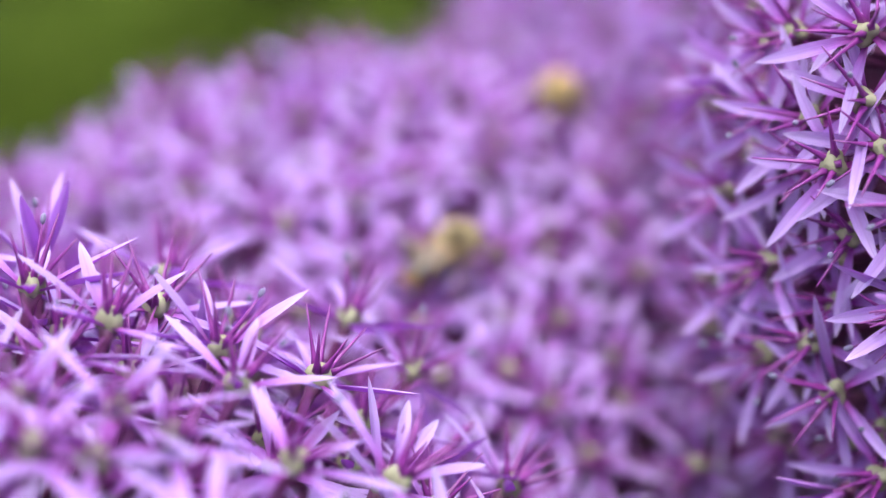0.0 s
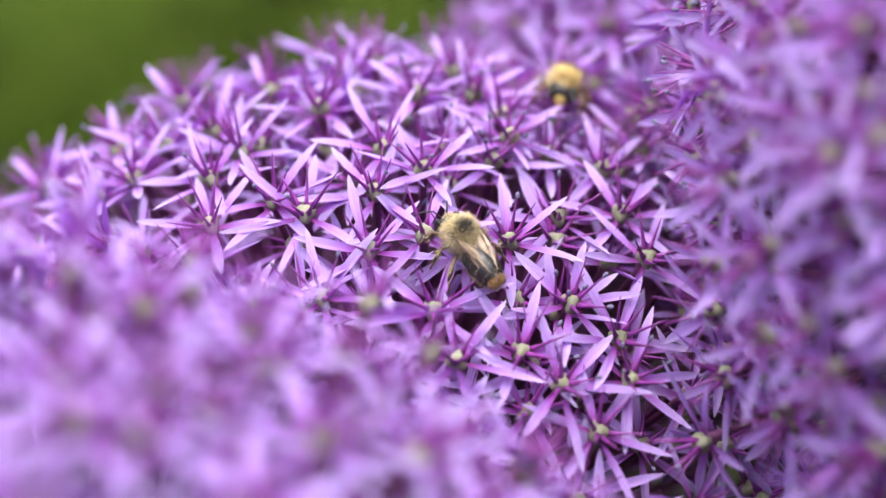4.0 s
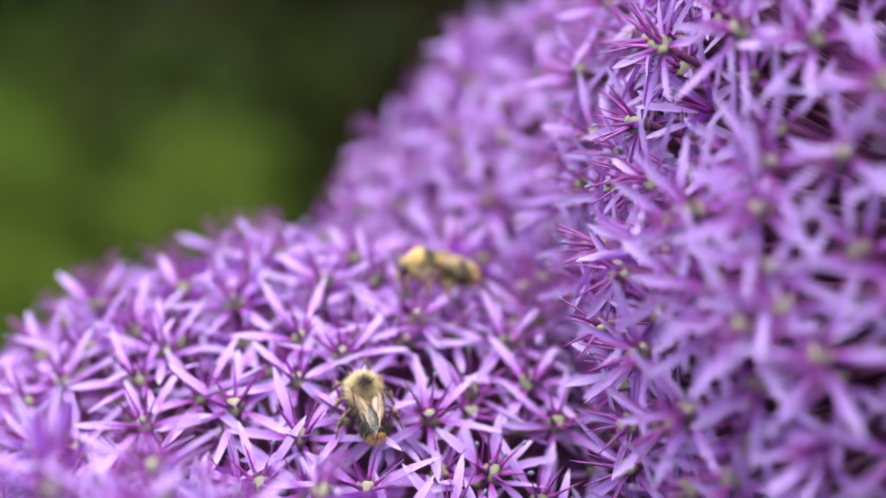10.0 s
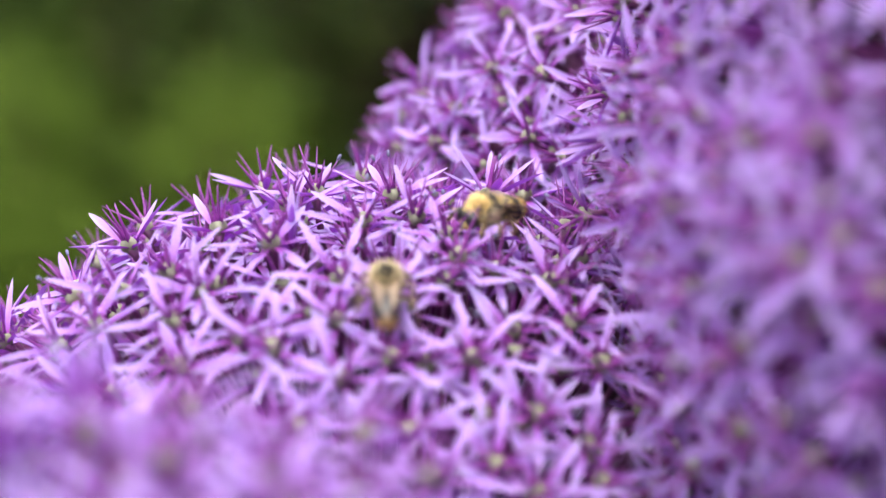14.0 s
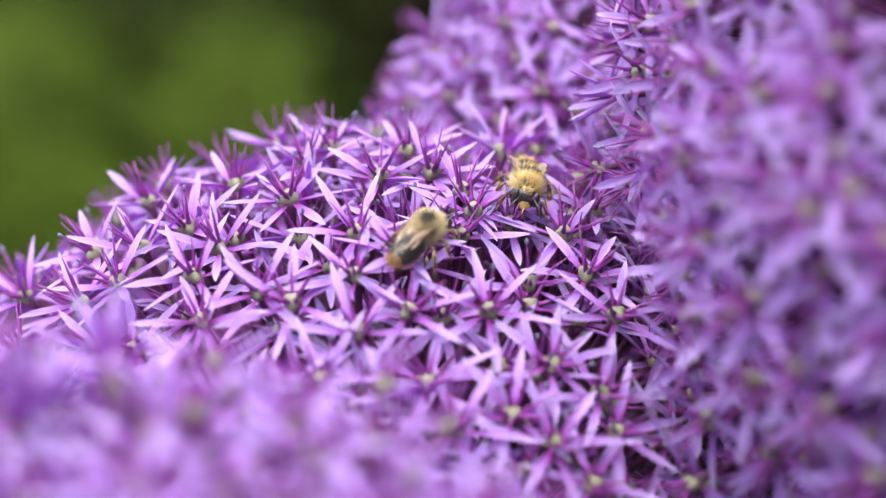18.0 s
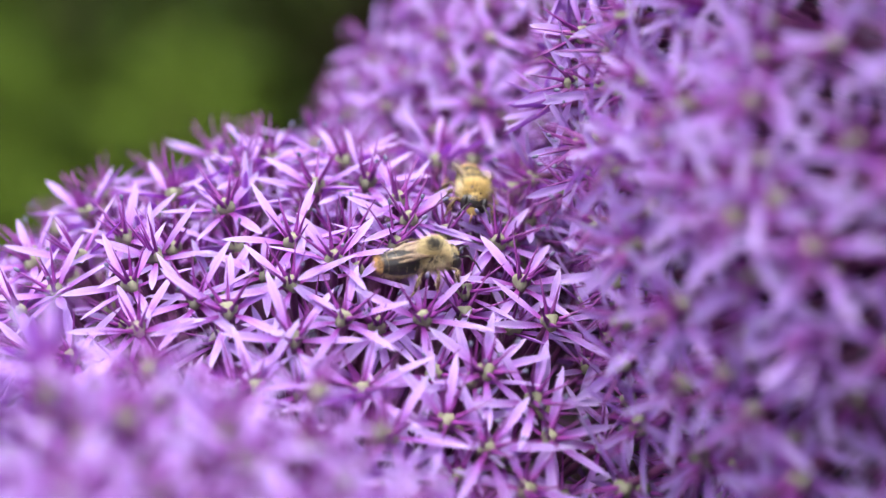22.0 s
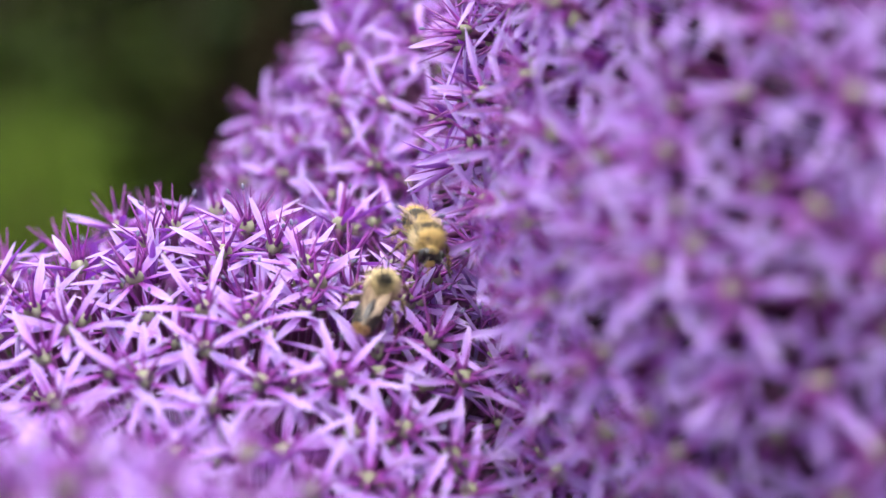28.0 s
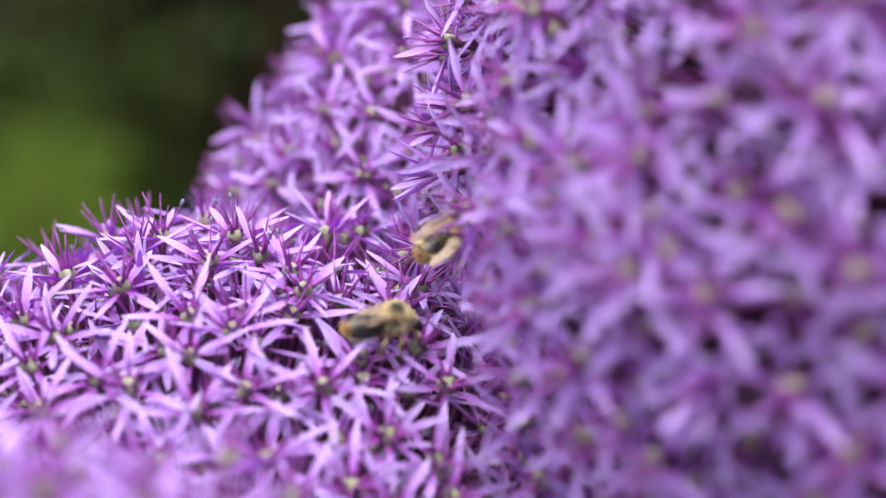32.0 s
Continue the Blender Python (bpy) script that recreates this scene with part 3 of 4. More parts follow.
HEAD_C, HEAD_D, HEAD_E, HEAD_B, HEAD_A = (-0.0089, 0.2914, 0.8539), (0.0543, 0.3578, 0.8981), (0.0887, 0.2830, 0.9433), (0.0916, 0.2410, 0.9406), (-0.0423, 0.1831, 0.8533)
allium("broad purple allium head on which two bees feed", HEAD_C, 0.0785, KNOWN_C0 + KNOWN_C1 + KNOWN_C2 + KNOWN_C3, (0.03, -0.62, 0.78), 67, 10.0, 200, 290, 0.12, 150, ((HEAD_D, 0.060), (HEAD_E, 0.062), (HEAD_B, 0.064), (HEAD_A, 0.079)))
allium("purple allium head behind the others, buds at its edge", HEAD_D, 0.0665, KNOWN_D0 + KNOWN_D1, (-0.55, -0.8, 0.25), 68, 9.5, 66, 220, 0.25, 150, ((HEAD_C, 0.076), (HEAD_E, 0.062)))
allium("purple allium head wedged between two others", HEAD_E, 0.0650, KNOWN_E0 + KNOWN_E1, (-0.75, -0.62, 0.15), 69, 9.5, 76, 220, 0.35, 300, ((HEAD_B, 0.063), ))
allium("purple allium head with florets and reddish pedicels showing", HEAD_B, 0.0670, KNOWN_B0 + KNOWN_B1, (-0.75, -0.62, 0.1), 66, 9.7, 92, 260, 0.35, 800, ((HEAD_E, 0.061), ), 0.85, (-6, 0.5))
allium("full purple allium head close to the lens, florets open", HEAD_A, 0.0810, KNOWN_A0 + KNOWN_A1, (0.2, -0.25, 0.95), 65, 9.5, 80, 250, 0.10, 200, ())


# ---- bees: +x ahead, +z up, the origin between the feet under the thorax ----


def fur_piece(rng, centre, radii, count, length, flow=(-0.5, 0, 0.1), where=None, slot=0):
    """Short tapered hairs that stand out of an ellipsoid and lean with the flow."""
    verts, faces, uvs = [], [], []
    made = 0
    while made < count:
        d = Vector((rng.gauss(0, 1), rng.gauss(0, 1), rng.gauss(0, 1))).normalized()
        if where and not where(d):
            continue
        made += 1
        p = Vector((centre[0] + radii[0] * d.x * 0.97, centre[1] + radii[1] * d.y * 0.97, centre[2] + radii[2] * d.z * 0.97))
        out = (Vector((d.x / radii[0], d.y / radii[1], d.z / radii[2])).normalized() + Vector(flow) + Vector((rng.gauss(0, 0.25), rng.gauss(0, 0.25), rng.gauss(0, 0.25)))).normalized()
        side = out.cross(Vector((rng.gauss(0, 1), rng.gauss(0, 1), rng.gauss(0, 1)))).normalized()
        other = out.cross(side)
        ln, w = length * rng.uniform(0.45, 1.35), 0.036 * MM
        base = len(verts)
        for a in (0, 2.094, 4.189):
            verts.append(tuple(p + w * (math.cos(a) * side + math.sin(a) * other)))
            uvs.append((0, 0))
        verts.append(tuple(p + ln * out))
        uvs.append((0, 1))
        faces += [(base, base + 1, base + 3), (base + 1, base + 2, base + 3), (base + 2, base, base + 3)]
    return np.array(verts), faces, np.array(uvs), slot


def as_mesh(name, pieces, mats):
    V, F, U, S = joined(pieces)
    return mesh_of(name, V, F, U, mats=mats, slots=S)


def wing(root, side, length, spread, lift):
    """A veined membrane wing that lies back over the abdomen."""
    stations = (0.0, 0.1, 0.25, 0.45, 0.65, 0.82, 0.94, 1.0)
    fore = (0.10, 0.16, 0.19, 0.20, 0.19, 0.15, 0.08, 0.0)
    aft = (0.06, 0.10, 0.16, 0.22, 0.25, 0.22, 0.13, 0.0)
    verts, uvs, faces = [], [], []
    for s, f, a in zip(stations, fore, aft):
        for q in range(5):
            y = 0.62 * length * (f - (f + a) * q / 4)
            verts.append((-length * s, side * y, 0.02 * length * math.sin(2.6 * q + 5 * s) * s + 0.05 * length * math.sin(3 * s)))
            uvs.append((q / 4, s))
    for k in range(len(stations) - 1):
        for q in range(4):
            i = 5 * k + q
            faces.append((i, i + 1, i + 6, i + 5))
    m = pose(0.9 * MM, side * 1.25 * MM, 4.55 * MM, side * 20, lift, side * -spread)
    w = part("wing", mesh_of("wing", verts, faces, uvs, mats=(WING,)), root, m, "brownish translucent wing folded over the back")
    lines = []
    for y0, y1, y2, end in ((0.09, 0.19, 0.13, 0.86), (0.05, 0.08, 0.04, 0.92), (0.0, -0.06, -0.08, 0.86), (-0.03, -0.15, -0.19, 0.7)):
        pts = [(0, side * y0 * length, 0.0), (-0.45 * end * length, side * y1 * length, 0.05 * length), (-end * length, side * y2 * length, 0.012 * length)]
        lines.append(tube(pts, (0.11 * MM, 0.085 * MM, 0.05 * MM), 4))
    lines.append(tube([(-0.4 * length, side * 0.18 * length, 0.05 * length), (-0.5 * length, 0, 0.045 * length), (-0.44 * length, side * -0.12 * length, 0.04 * length)], (0.06 * MM,) * 3, 4))
    part("vein", as_mesh("vein", lines, (VEIN,)), w)


def leg(root, side, x, reach, back, fur):
    """Femur, tibia and tarsus, hairy on the tibia."""
    hip = Vector((x, side * 1.3 * MM, 1.9 * MM))
    knee = Vector((x - 0.55 * back, side * (1.3 * MM + 0.6 * reach), 2.7 * MM))
    ankle = Vector((x - 0.9 * back, side * (1.3 * MM + 0.95 * reach), 0.7 * MM))
    toe = Vector((x - 1.25 * back, side * (1.3 * MM + 1.1 * reach), -0.3 * MM))
    l = part("leg", as_mesh("leg", [tube([hip, (hip + knee) / 2, knee], (0.26 * MM, 0.29 * MM, 0.2 * MM), 6), tube([knee, (knee + ankle) / 2, ankle], (0.2 * MM, 0.31 * MM, 0.17 * MM), 6), tube([ankle, (ankle + toe) / 2, toe], (0.20 * MM, 0.14 * MM, 0.09 * MM), 5)], (LEG,)), root)
    mid, r2 = (knee + ankle) / 2, (knee - ankle).length / 2
    part("leg_fur", as_mesh("leg_fur", [fur_piece(random.Random(int(1e6 * (x + side * reach + 1))), mid, (0.25 * MM, 0.25 * MM, r2), 60, 0.5 * MM, (-0.2, side * 0.2, -0.4))], (fur,)), l)


def bee(label, thorax_fur, side_fur, collar_fur, body_fur, tail_fur, face, seed, wing_spread, black, band, size):
    rng = random.Random(seed)
    root = tagged(new("bee"), label, "bee", "bees on the flower head")
    tc, tr = (1.6 * MM, 0, 3.3 * MM), (2.0 * MM, 1.95 * MM, 1.8 * MM)
    ac, ar = (-3.1 * MM, 0, 2.6 * MM), (3.5 * MM, 1.95 * MM, 1.8 * MM)
    hc, hr = (4.35 * MM, 0, 2.45 * MM), (0.95 * MM, 1.8 * MM, 1.5 * MM)
    thorax = part("thorax", as_mesh("thorax", [ball(tc, tr, 12, 18)], (CHITIN,)), root)
    if band:
        bald = lambda d: not (d.z > 0.3 and abs(d.y) < 0.85 and -0.5 < d.x + rng.gauss(0, 0.06) < 0.22)
    else:
        bald = lambda d: not (d.z > 0.2 and math.hypot(d.x + 0.05, d.y) < 0.46 + rng.gauss(0, 0.14))
    part("thorax_fur", as_mesh("thorax_fur", [fur_piece(rng, tc, tr, 2600, 1.1 * MM, (-0.25, 0, 0.15), lambda d: bald(d) and abs(d.y) < 0.72 and d.z > -0.1 and d.x < 0.62), fur_piece(rng, tc, tr, 800, 1.05 * MM, (-0.05, 0, 0.25), lambda d: d.x > 0.5 and d.z > -0.4, 3), fur_piece(rng, tc, tr, 1900, 1.2 * MM, (-0.25, 0, 0.05), lambda d: abs(d.y) > 0.6 or d.z < 0.05, 2), fur_piece(rng, tc, tr, 1200, 1.05 * MM, (-0.3, 0, 0), lambda d: d.z > 0.2 and not bald(d), 1)], (thorax_fur, FUR_BLACK, side_fur, collar_fur)), thorax, None, "dense tawny fur with a dark patch on the back")
    abdomen = part("abdomen", as_mesh("abdomen", [ball(ac, ar, 14, 18)], (CHITIN,)), root)
    part("abdomen_fur", as_mesh("abdomen_fur", [fur_piece(rng, ac, ar, 1000, 0.85 * MM, (-0.9, 0, 0.0), lambda d: d.x > black[1] - 0.05 or (d.z < -0.45 and d.x > -0.7) or -0.85 < d.x < black[0]), fur_piece(rng, ac, ar, 300, 0.8 * MM, (-0.6, 0, 0.0), lambda d: d.x < -0.8, 1), fur_piece(rng, ac, ar, 1100, 0.45 * MM, (-1.2, 0, 0.0), lambda d: black[0] < d.x < black[1] and d.z > -0.5, 2)], (body_fur, tail_fur, FUR_BLACK)), abdomen, None, "black banded fur with a pale hairy tail")
    for k in range(4):
        x = 0.45 - 0.36 * k
        rr = math.sqrt(max(0.05, 1 - x * x))
        part("abdomen_band", as_mesh("abdomen_band", [fur_piece(rng, (ac[0] + x * ar[0], 0, ac[2]), (0.12 * MM, 1.02 * ar[1] * rr, 1.02 * ar[2] * rr), 130, 0.32 * MM, (-1.3, 0, 0), lambda d: d.z > -0.4)], (body_fur,)), abdomen)
    head = part("head", as_mesh("head", [ball(hc, hr, 10, 14)], (CHITIN,)), root)
    part("head_fur", as_mesh("head_fur", [fur_piece(rng, hc, hr, 160, 0.45 * MM, (-0.1, 0, 0.4), lambda d: abs(d.y) < 0.4 and d.z > 0.6)], (thorax_fur,)), head)
    part("face", as_mesh("face", [ball((4.85 * MM, 0, 1.9 * MM), (0.48 * MM, 0.95 * MM, 1.05 * MM), 10, 12)], (face,)), head)
    part("tongue", as_mesh("tongue", [tube([(5.2 * MM, 0, 1.3 * MM), (5.5 * MM, 0, 0.6 * MM), (5.5 * MM, 0, -0.2 * MM)], (0.16 * MM, 0.11 * MM, 0.06 * MM), 6)], (TONGUE,)), head)
    for s in (1, -1):
        part("eye", as_mesh("eye", [ball((4.65 * MM, s * 1.42 * MM, 2.6 * MM), (0.7 * MM, 0.52 * MM, 1.15 * MM), 8, 10)], (CHITIN,)), head, None, "glossy black oval eye")
        part("antenna", as_mesh("antenna", [tube([(5.3 * MM, s * 0.45 * MM, 2.8 * MM), (6.3 * MM, s * 1.0 * MM, 3.4 * MM), (7.3 * MM, s * 1.8 * MM, 2.7 * MM), (8.0 * MM, s * 2.4 * MM, 1.6 * MM)], (0.13 * MM, 0.12 * MM, 0.15 * MM, 0.12 * MM), 6)], (CHITIN,)), head)
        wing(root, s, 7.4 * MM, wing_spread, -9)
        wing(root, s, 5.2 * MM, wing_spread + 10, -10)
        leg(root, s, 3.2 * MM, 2.2 * MM, -1.6 * MM, body_fur)
        leg(root, s, 1.6 * MM, 3.0 * MM, 0.4 * MM, body_fur)
        leg(root, s, 0.2 * MM, 3.0 * MM, 2.6 * MM, body_fur)
    root.scale = (size, size, size)
    return root


bee_tawny = bee("tawny furry bee with black abdomen and brown folded wings", FUR_TAWNY, FUR_PALE, FUR_TAWNY, FUR_PALE, FUR_RUSTY, FUR_PALE, 3, -11, (-0.9, 0.7), False, 0.92)
bee_golden = bee("golden furry bee with yellow face and orange tail", FUR_GOLD, FUR_PALE, FUR_GOLD, FUR_GOLD, FUR_RUSTY, FACE, 4, 9, (-0.38, 0.02), True, 0.95)

# ---- the garden behind ----
ground = tagged(new("ground", mesh_of("ground", [(-40, -40, 0), (40, -40, 0), (40, 60, 0), (-40, 60, 0)], [(0, 1, 2, 3)], mats=(SOIL,))), "green mossy garden ground", "ground", kind="structure")


def leaf_cloud(rng, centres, count, size, slot=0):
    """Folded pointed leaves round the given clumps (x, y, z, radius)."""
    V, F, U = [], [], []
    for _ in range(count):
        x, y, z, r = rng.choice(centres)
        d = Vector((rng.gauss(0, 1), rng.gauss(0, 1), rng.gauss(0, 1))).normalized() * r * rng.uniform(0.35, 1.0)
        p = Vector((x, y, max(0.01, z + d.z))) + Vector((d.x, d.y, 0))
        m = Matrix.Translation(p) @ Euler((rng.uniform(-1.1, 1.1), rng.uniform(-1.1, 1.1), rng.uniform(0, 6.28))).to_matrix().to_4x4()
        ln, w = size * rng.uniform(0.7, 1.3), size * rng.uniform(0.18, 0.28)
        base = len(V)
        for q in ((0, 0, 0), (ln * 0.45, w, 0.08 * ln), (ln * 0.5, 0, -0.02 * ln), (ln * 0.45, -w, 0.08 * ln), (ln, 0, -0.12 * ln)):
            V.append(tuple(m @ Vector(q)))
            U.append((0.5, q[0] / ln))
        F += [(base, base + 2, base + 1), (base, base + 3, base + 2), (base + 1, base + 2, base + 4), (base + 2, base + 3, base + 4)]
    return np.array(V), F, np.array(U), slot


def shrub(label, x, y, wide, tall, leaf, count, size, seed):
    """Branched stems and a loose crown of single leaves."""
    rng = random.Random(seed)
    root = tagged(new("shrub"), label, "shrub")
    root.location = (x, y, 0)
    clumps, twigs = [], []
    for k in range(9):
        a, s = rng.uniform(0, 6.28), rng.uniform(0.1, 1.0)
        top = Vector((math.cos(a) * wide * 0.5 * s, math.sin(a) * wide * 0.5 * s, tall * rng.uniform(0.45, 0.95)))
        mid = Vector((top.x * 0.4, top.y * 0.4, top.z * 0.5))
        twigs.append(tube([(rng.uniform(-0.03, 0.03), rng.uniform(-0.03, 0.03), 0), mid, top], (0.016, 0.011, 0.004), 7))
        clumps += [(top.x, top.y, top.z, wide * 0.27), (mid.x * 1.6, mid.y * 1.6, mid.z, wide * 0.25)]
    for t in twigs:
        part("branch", as_mesh("branch", [t], (BARK,)), root)
    crown = part("crown", as_mesh("crown", [leaf_cloud(rng, clumps, count, size)], (leaf,)), root)
    tagged(crown, kind="stuff")


shrub("bright green leafy shrub behind the flowers", -0.40, 2.2, 0.43, 0.55, LEAF_MID, 22000, 0.016, 11)
shrub("bright green leafy shrub behind the flowers", -0.72, 2.3, 0.40, 0.57, LEAF, 20000, 0.016, 21)
# Its half shade comes from the darker olive leaf colour alone.
shrub("olive green leafy shrub, half shade put into its colour", -0.52, 2.9, 0.5, 0.56, LEAF_OLIVE, 18000, 0.016, 22)
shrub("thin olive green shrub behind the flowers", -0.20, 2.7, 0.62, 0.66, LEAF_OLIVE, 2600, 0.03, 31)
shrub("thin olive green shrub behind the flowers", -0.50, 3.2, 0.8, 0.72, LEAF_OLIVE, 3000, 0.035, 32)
shrub("dark brownish leafy shrub, shade put into its leaf colour", 0.05, 2.9, 0.8, 0.95, LEAF_BROWN_SHADED, 9000, 0.04, 12)
shrub("dark green leafy shrub, deep shade put into its leaf colour", -0.75, 3.9, 1.2, 1.2, LEAF_SHADED, 9000, 0.05, 13)
shrub("dark green leafy shrub, deep shade put into its leaf colour", 0.45, 4.0, 1.2, 1.3, LEAF_SHADED, 9000, 0.05, 14)


# An unseen hedge, added beside and behind the lens to cut low sky light.
def hedge(label, ends, tall, leaf, count, size, seed):
    rng = random.Random(seed)
    clumps = []
    for k in range(26):
        s = k / 25
        clumps += [(ends[0][0] + s * (ends[1][0] - ends[0][0]), ends[0][1] + s * (ends[1][1] - ends[0][1]), tall * q, 0.28) for q in (0.15, 0.45, 0.8)]
    ob = new("hedge", as_mesh("hedge", [leaf_cloud(rng, clumps, count, size)], (leaf,)))
    tagged(ob, label, "hedge", kind="structure")


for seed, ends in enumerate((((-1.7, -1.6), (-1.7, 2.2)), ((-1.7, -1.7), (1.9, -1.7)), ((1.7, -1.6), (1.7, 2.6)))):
    hedge("unseen leafy hedge added to block low sky light", ends, 1.7, LEAF_OLIVE, 7000, 0.10, 40 + seed)


# ---- what moves: the two bees over the florets ----
def motions():
    tawny_rows = [
        (0, -0.00160, 0.24813, 0.92104, 25.9, -22.2, 46.5),
        (1, -0.00044, 0.24886, 0.92137, 13.5, -30.8, 75.6),
        (2, -0.00065, 0.24776, 0.92069, 0.4, -34.3, 100.0),
        (2.5, -0.00066, 0.24762, 0.92059, -3.2, -34.3, 106.4),
        (4.5, -0.00100, 0.24749, 0.92055, -20.8, -28.0, 139.8),
        (5, -0.00133, 0.24787, 0.92084, -10.3, -32.6, 118.8),
        (6, -0.00206, 0.24746, 0.92065, -14.2, -31.6, 125.0),
        (7, -0.00320, 0.24982, 0.92225, -13.5, -29.5, 124.3),
        (8, -0.00333, 0.24989, 0.92234, -4.0, -33.8, 104.5),
        (9, -0.00457, 0.25024, 0.92260, -6.6, -31.1, 108.9),
        (9.5, -0.00377, 0.25033, 0.92260, -3.7, -31.5, 104.4),
        (10, -0.00406, 0.25031, 0.92261, -4.2, -31.4, 104.9),
        (10.5, -0.00379, 0.25067, 0.92284, -4.4, -33.0, 104.6),
        (11, -0.00378, 0.25145, 0.92326, -2.9, -30.7, 103.1),
        (12, -0.00268, 0.25360, 0.92437, 5.9, -28.6, 87.0),
        (13, -0.00317, 0.25617, 0.92572, -4.5, -26.7, 109.5),
        (13.5, -0.00580, 0.25719, 0.92638, -1.0, -26.0, 97.6),
        (15.5, -0.00698, 0.25815, 0.92686, 4.6, -24.8, 82.2),
        (16, -0.00575, 0.25809, 0.92679, 11.9, -22.4, 65.9),
        (17, -0.00409, 0.25794, 0.92663, 21.1, -14.3, 39.4),
        (18, -0.00431, 0.25946, 0.92733, 17.2, -17.3, 51.0),
        (19, -0.00115, 0.26107, 0.92775, 20.8, -10.6, 38.8),
        (20, -0.00028, 0.25927, 0.92688, 24.3, -3.8, 21.8),
        (20.7, -0.00003, 0.25918, 0.92681, 24.6, -1.1, 16.3),
        (21.5, 0.00221, 0.25810, 0.92601, 25.9, -2.2, 21.4),
        (22.3, 0.00418, 0.25813, 0.92570, 26.4, 1.8, 16.5),
        (23, 0.00263, 0.25767, 0.92575, 26.3, -3.1, 23.7),
        (24, 0.00442, 0.25989, 0.92644, 24.9, -4.9, 31.8),
        (24.5, 0.00619, 0.26180, 0.92690, 23.7, -6.8, 40.7),
        (25, 0.00695, 0.26192, 0.92679, 23.4, -8.8, 46.2),
        (25.5, 0.00782, 0.26121, 0.92630, 23.9, -9.8, 48.7),
        (26, 0.00803, 0.26008, 0.92577, 24.2, -11.5, 51.0),
        (26.5, 0.00888, 0.26183, 0.92667, 30.3, -26.4, 50.3),
        (28.5, 0.00977, 0.26402, 0.92729, 25.2, -28.3, 59.9),
        (28.8, 0.00936, 0.26372, 0.92724, 25.1, -26.6, 59.3),
        (29, 0.00913, 0.26330, 0.92714, 22.8, -28.9, 64.3),
        (29.5, 0.00948, 0.26245, 0.92658, 23.8, -22.6, 61.2),
        (30, 0.01105, 0.26108, 0.92546, 28.5, -2.3, 32.6),
        (30.5, 0.01157, 0.26045, 0.92501, 27.1, 4.4, 23.6),
        (31, 0.01105, 0.26214, 0.92586, 26.2, -0.5, 33.9),
        (31.5, 0.01114, 0.26210, 0.92582, 26.3, -0.6, 34.1),
        (32, 0.01213, 0.26091, 0.92504, 27.2, 3.5, 26.5),
    ]
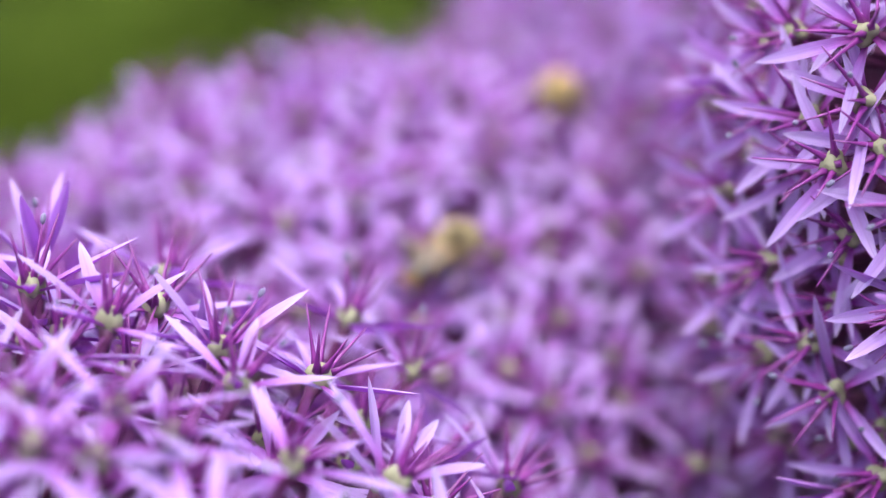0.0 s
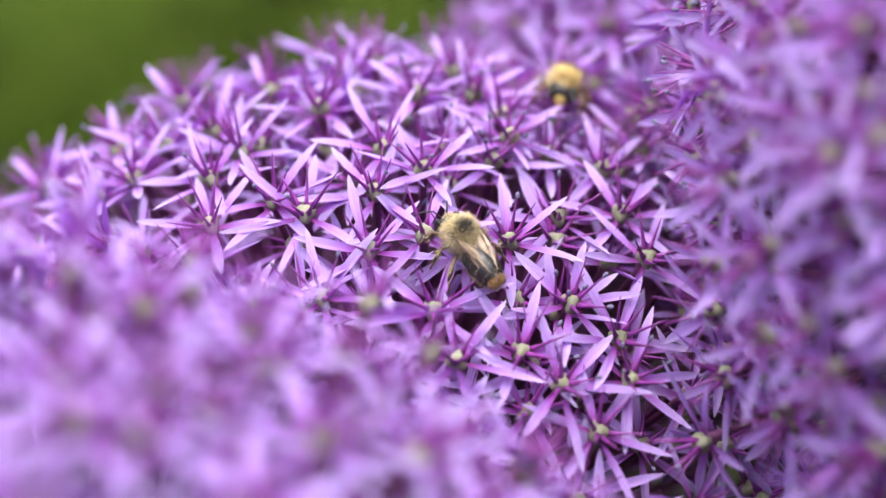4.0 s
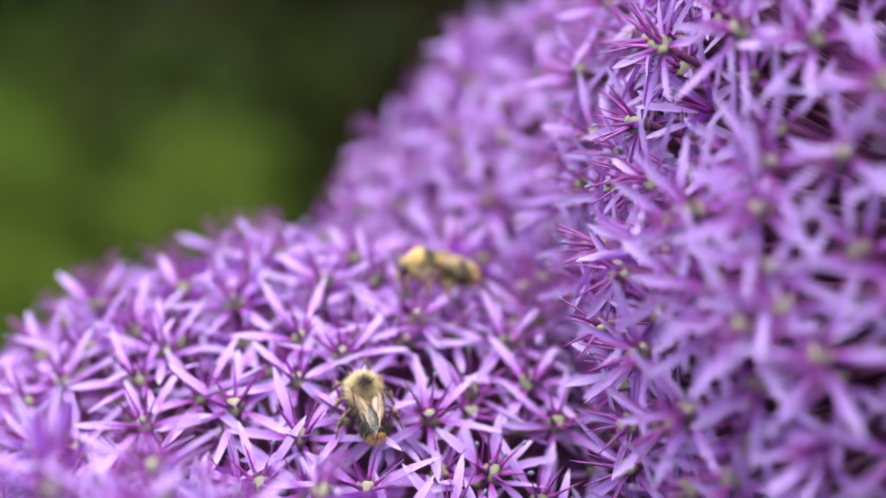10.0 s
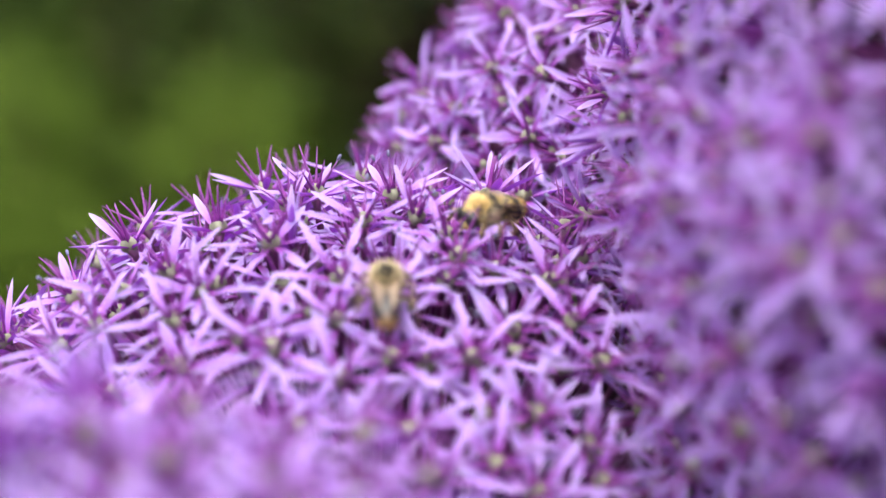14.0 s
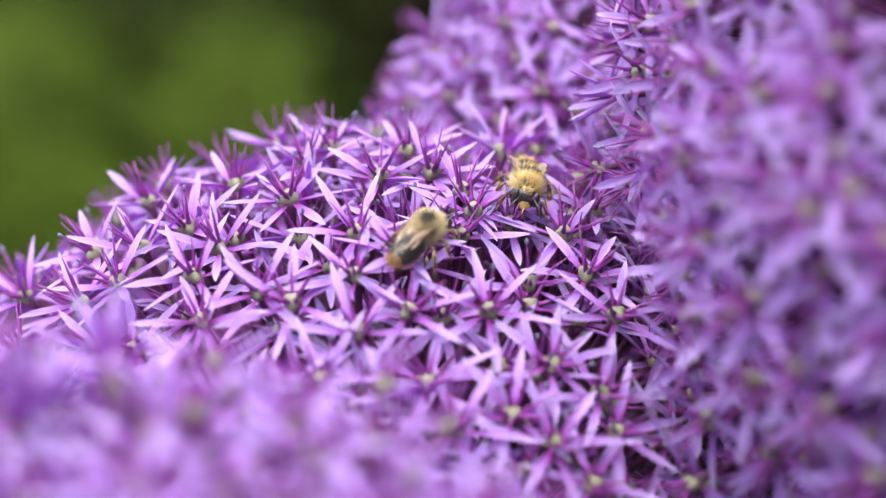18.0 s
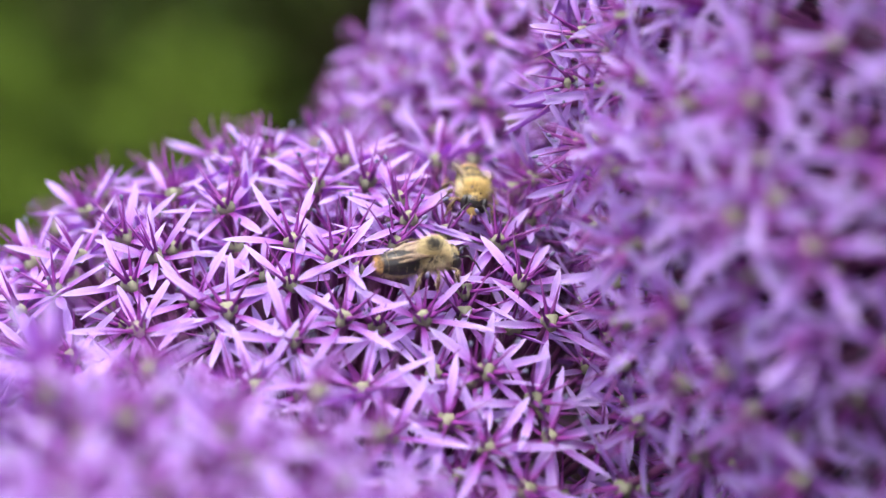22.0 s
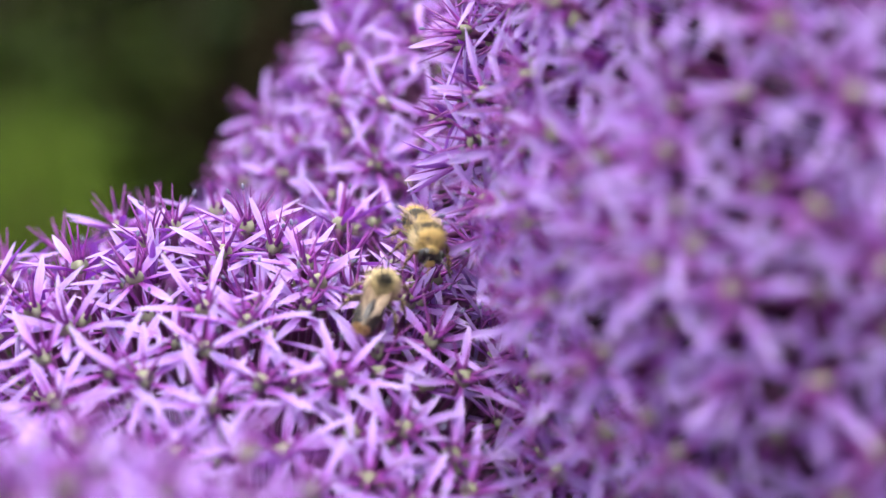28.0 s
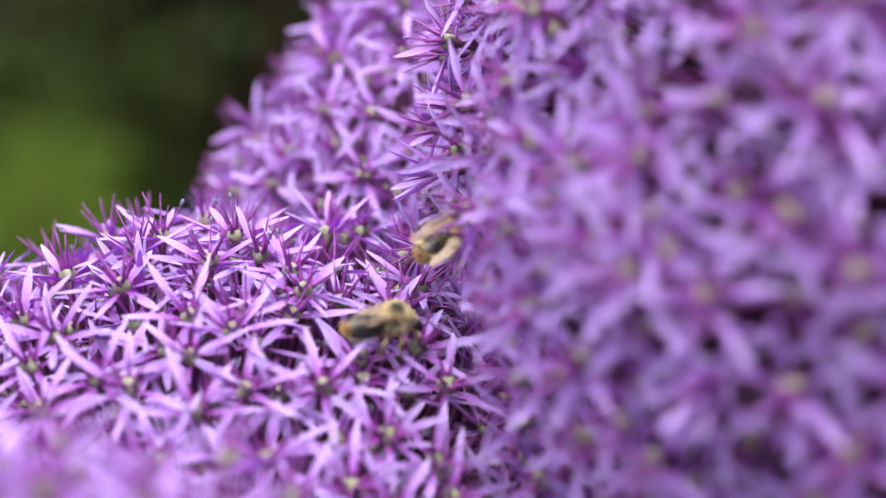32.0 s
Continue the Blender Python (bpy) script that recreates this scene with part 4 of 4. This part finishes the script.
    golden_rows = [
        (0, 0.00901, 0.28622, 0.93072, -13.1, -1.4, -91.4),
        (1, 0.00928, 0.28644, 0.93080, -13.2, 0.3, -91.1),
        (2, 0.00882, 0.28494, 0.93087, -13.1, 2.1, -92.5),
        (2.5, 0.00868, 0.28518, 0.93091, -13.0, 1.7, -92.5),
        (4.5, 0.00865, 0.28619, 0.93098, -12.8, 1.0, -91.8),
        (5, 0.00784, 0.28754, 0.93127, -12.6, -0.6, -96.2),
        (6, 0.00498, 0.27907, 0.93112, -14.1, 2.6, -121.8),
        (7, 0.00488, 0.27672, 0.93167, -14.3, 1.5, -128.1),
        (8, 0.00531, 0.27430, 0.93109, -15.7, -4.2, -152.4),
        (9, 0.00542, 0.27915, 0.93199, -11.3, -8.2, -163.6),
        (9.5, 0.00446, 0.27697, 0.93179, -13.4, -5.4, -156.3),
        (10, 0.00475, 0.27769, 0.93187, -11.4, -8.8, -170.1),
        (10.5, 0.00582, 0.27821, 0.93176, -13.7, -4.7, -147.8),
        (11, 0.00596, 0.27781, 0.93166, -14.4, -2.4, -139.0),
        (12, 0.00675, 0.27944, 0.93083, -15.2, -2.7, -138.4),
        (13, 0.00704, 0.27928, 0.93075, -15.3, -3.7, -142.1),
        (13.5, 0.00676, 0.27936, 0.93080, -15.2, -3.2, -139.8),
        (15.5, 0.00767, 0.27910, 0.93056, -15.8, 0.2, -125.2),
        (16, 0.00782, 0.27861, 0.93046, -16.0, 1.1, -123.3),
        (17, 0.00891, 0.27957, 0.93033, -14.5, 5.6, -101.3),
        (18, 0.00950, 0.27580, 0.92956, -13.9, 10.9, -93.5),
        (19, 0.01008, 0.27773, 0.92971, -14.2, 8.5, -93.4),
        (20, 0.01048, 0.27697, 0.92950, -14.3, 9.7, -92.2),
        (20.7, 0.00976, 0.27621, 0.92954, -13.7, 10.5, -91.8),
        (21.5, 0.01043, 0.27653, 0.92944, -13.8, 10.9, -90.0),
        (22.3, 0.01116, 0.27768, 0.92946, -14.3, 10.0, -89.5),
        (23, 0.01037, 0.27556, 0.92924, -13.9, 11.3, -90.4),
        (24, 0.00998, 0.27680, 0.92964, -13.9, 10.6, -91.9),
        (24.5, 0.01073, 0.27855, 0.92977, -12.6, 11.4, -83.1),
        (25, 0.01194, 0.27961, 0.93058, 2.5, 16.5, -21.2),
        (25.5, 0.01388, 0.28107, 0.93024, 15.3, 9.1, 33.8),
        (26, 0.01525, 0.28068, 0.92988, 22.0, 3.5, 35.5),
        (26.5, 0.01590, 0.28182, 0.92971, 1.1, 18.6, -17.8),
        (28.5, 0.01653, 0.26900, 0.93374, -14.4, 22.8, -88.7),
        (28.8, 0.01621, 0.26900, 0.93384, -14.6, 22.6, -89.6),
        (29, 0.01586, 0.26618, 0.93321, -12.7, 19.9, -78.1),
        (29.5, 0.01701, 0.26595, 0.93277, 20.8, 13.0, 13.7),
        (30, 0.01862, 0.26959, 0.93365, 32.0, -11.0, 41.2),
        (30.5, 0.01908, 0.26980, 0.93360, 32.8, -13.1, 41.8),
        (31, 0.01894, 0.26964, 0.93366, 33.6, -14.9, 41.7),
        (31.5, 0.01989, 0.27101, 0.93334, 26.0, -4.4, 51.4),
        (32, 0.02281, 0.26913, 0.93546, 47.7, -22.4, 26.9),
    ]
    walk(bee_tawny, [(t, pose(x, y, z, rx, ry, rz)) for t, x, y, z, rx, ry, rz in tawny_rows])
    walk(bee_golden, [(t, pose(x, y, z, rx, ry, rz)) for t, x, y, z, rx, ry, rz in golden_rows])


motions()
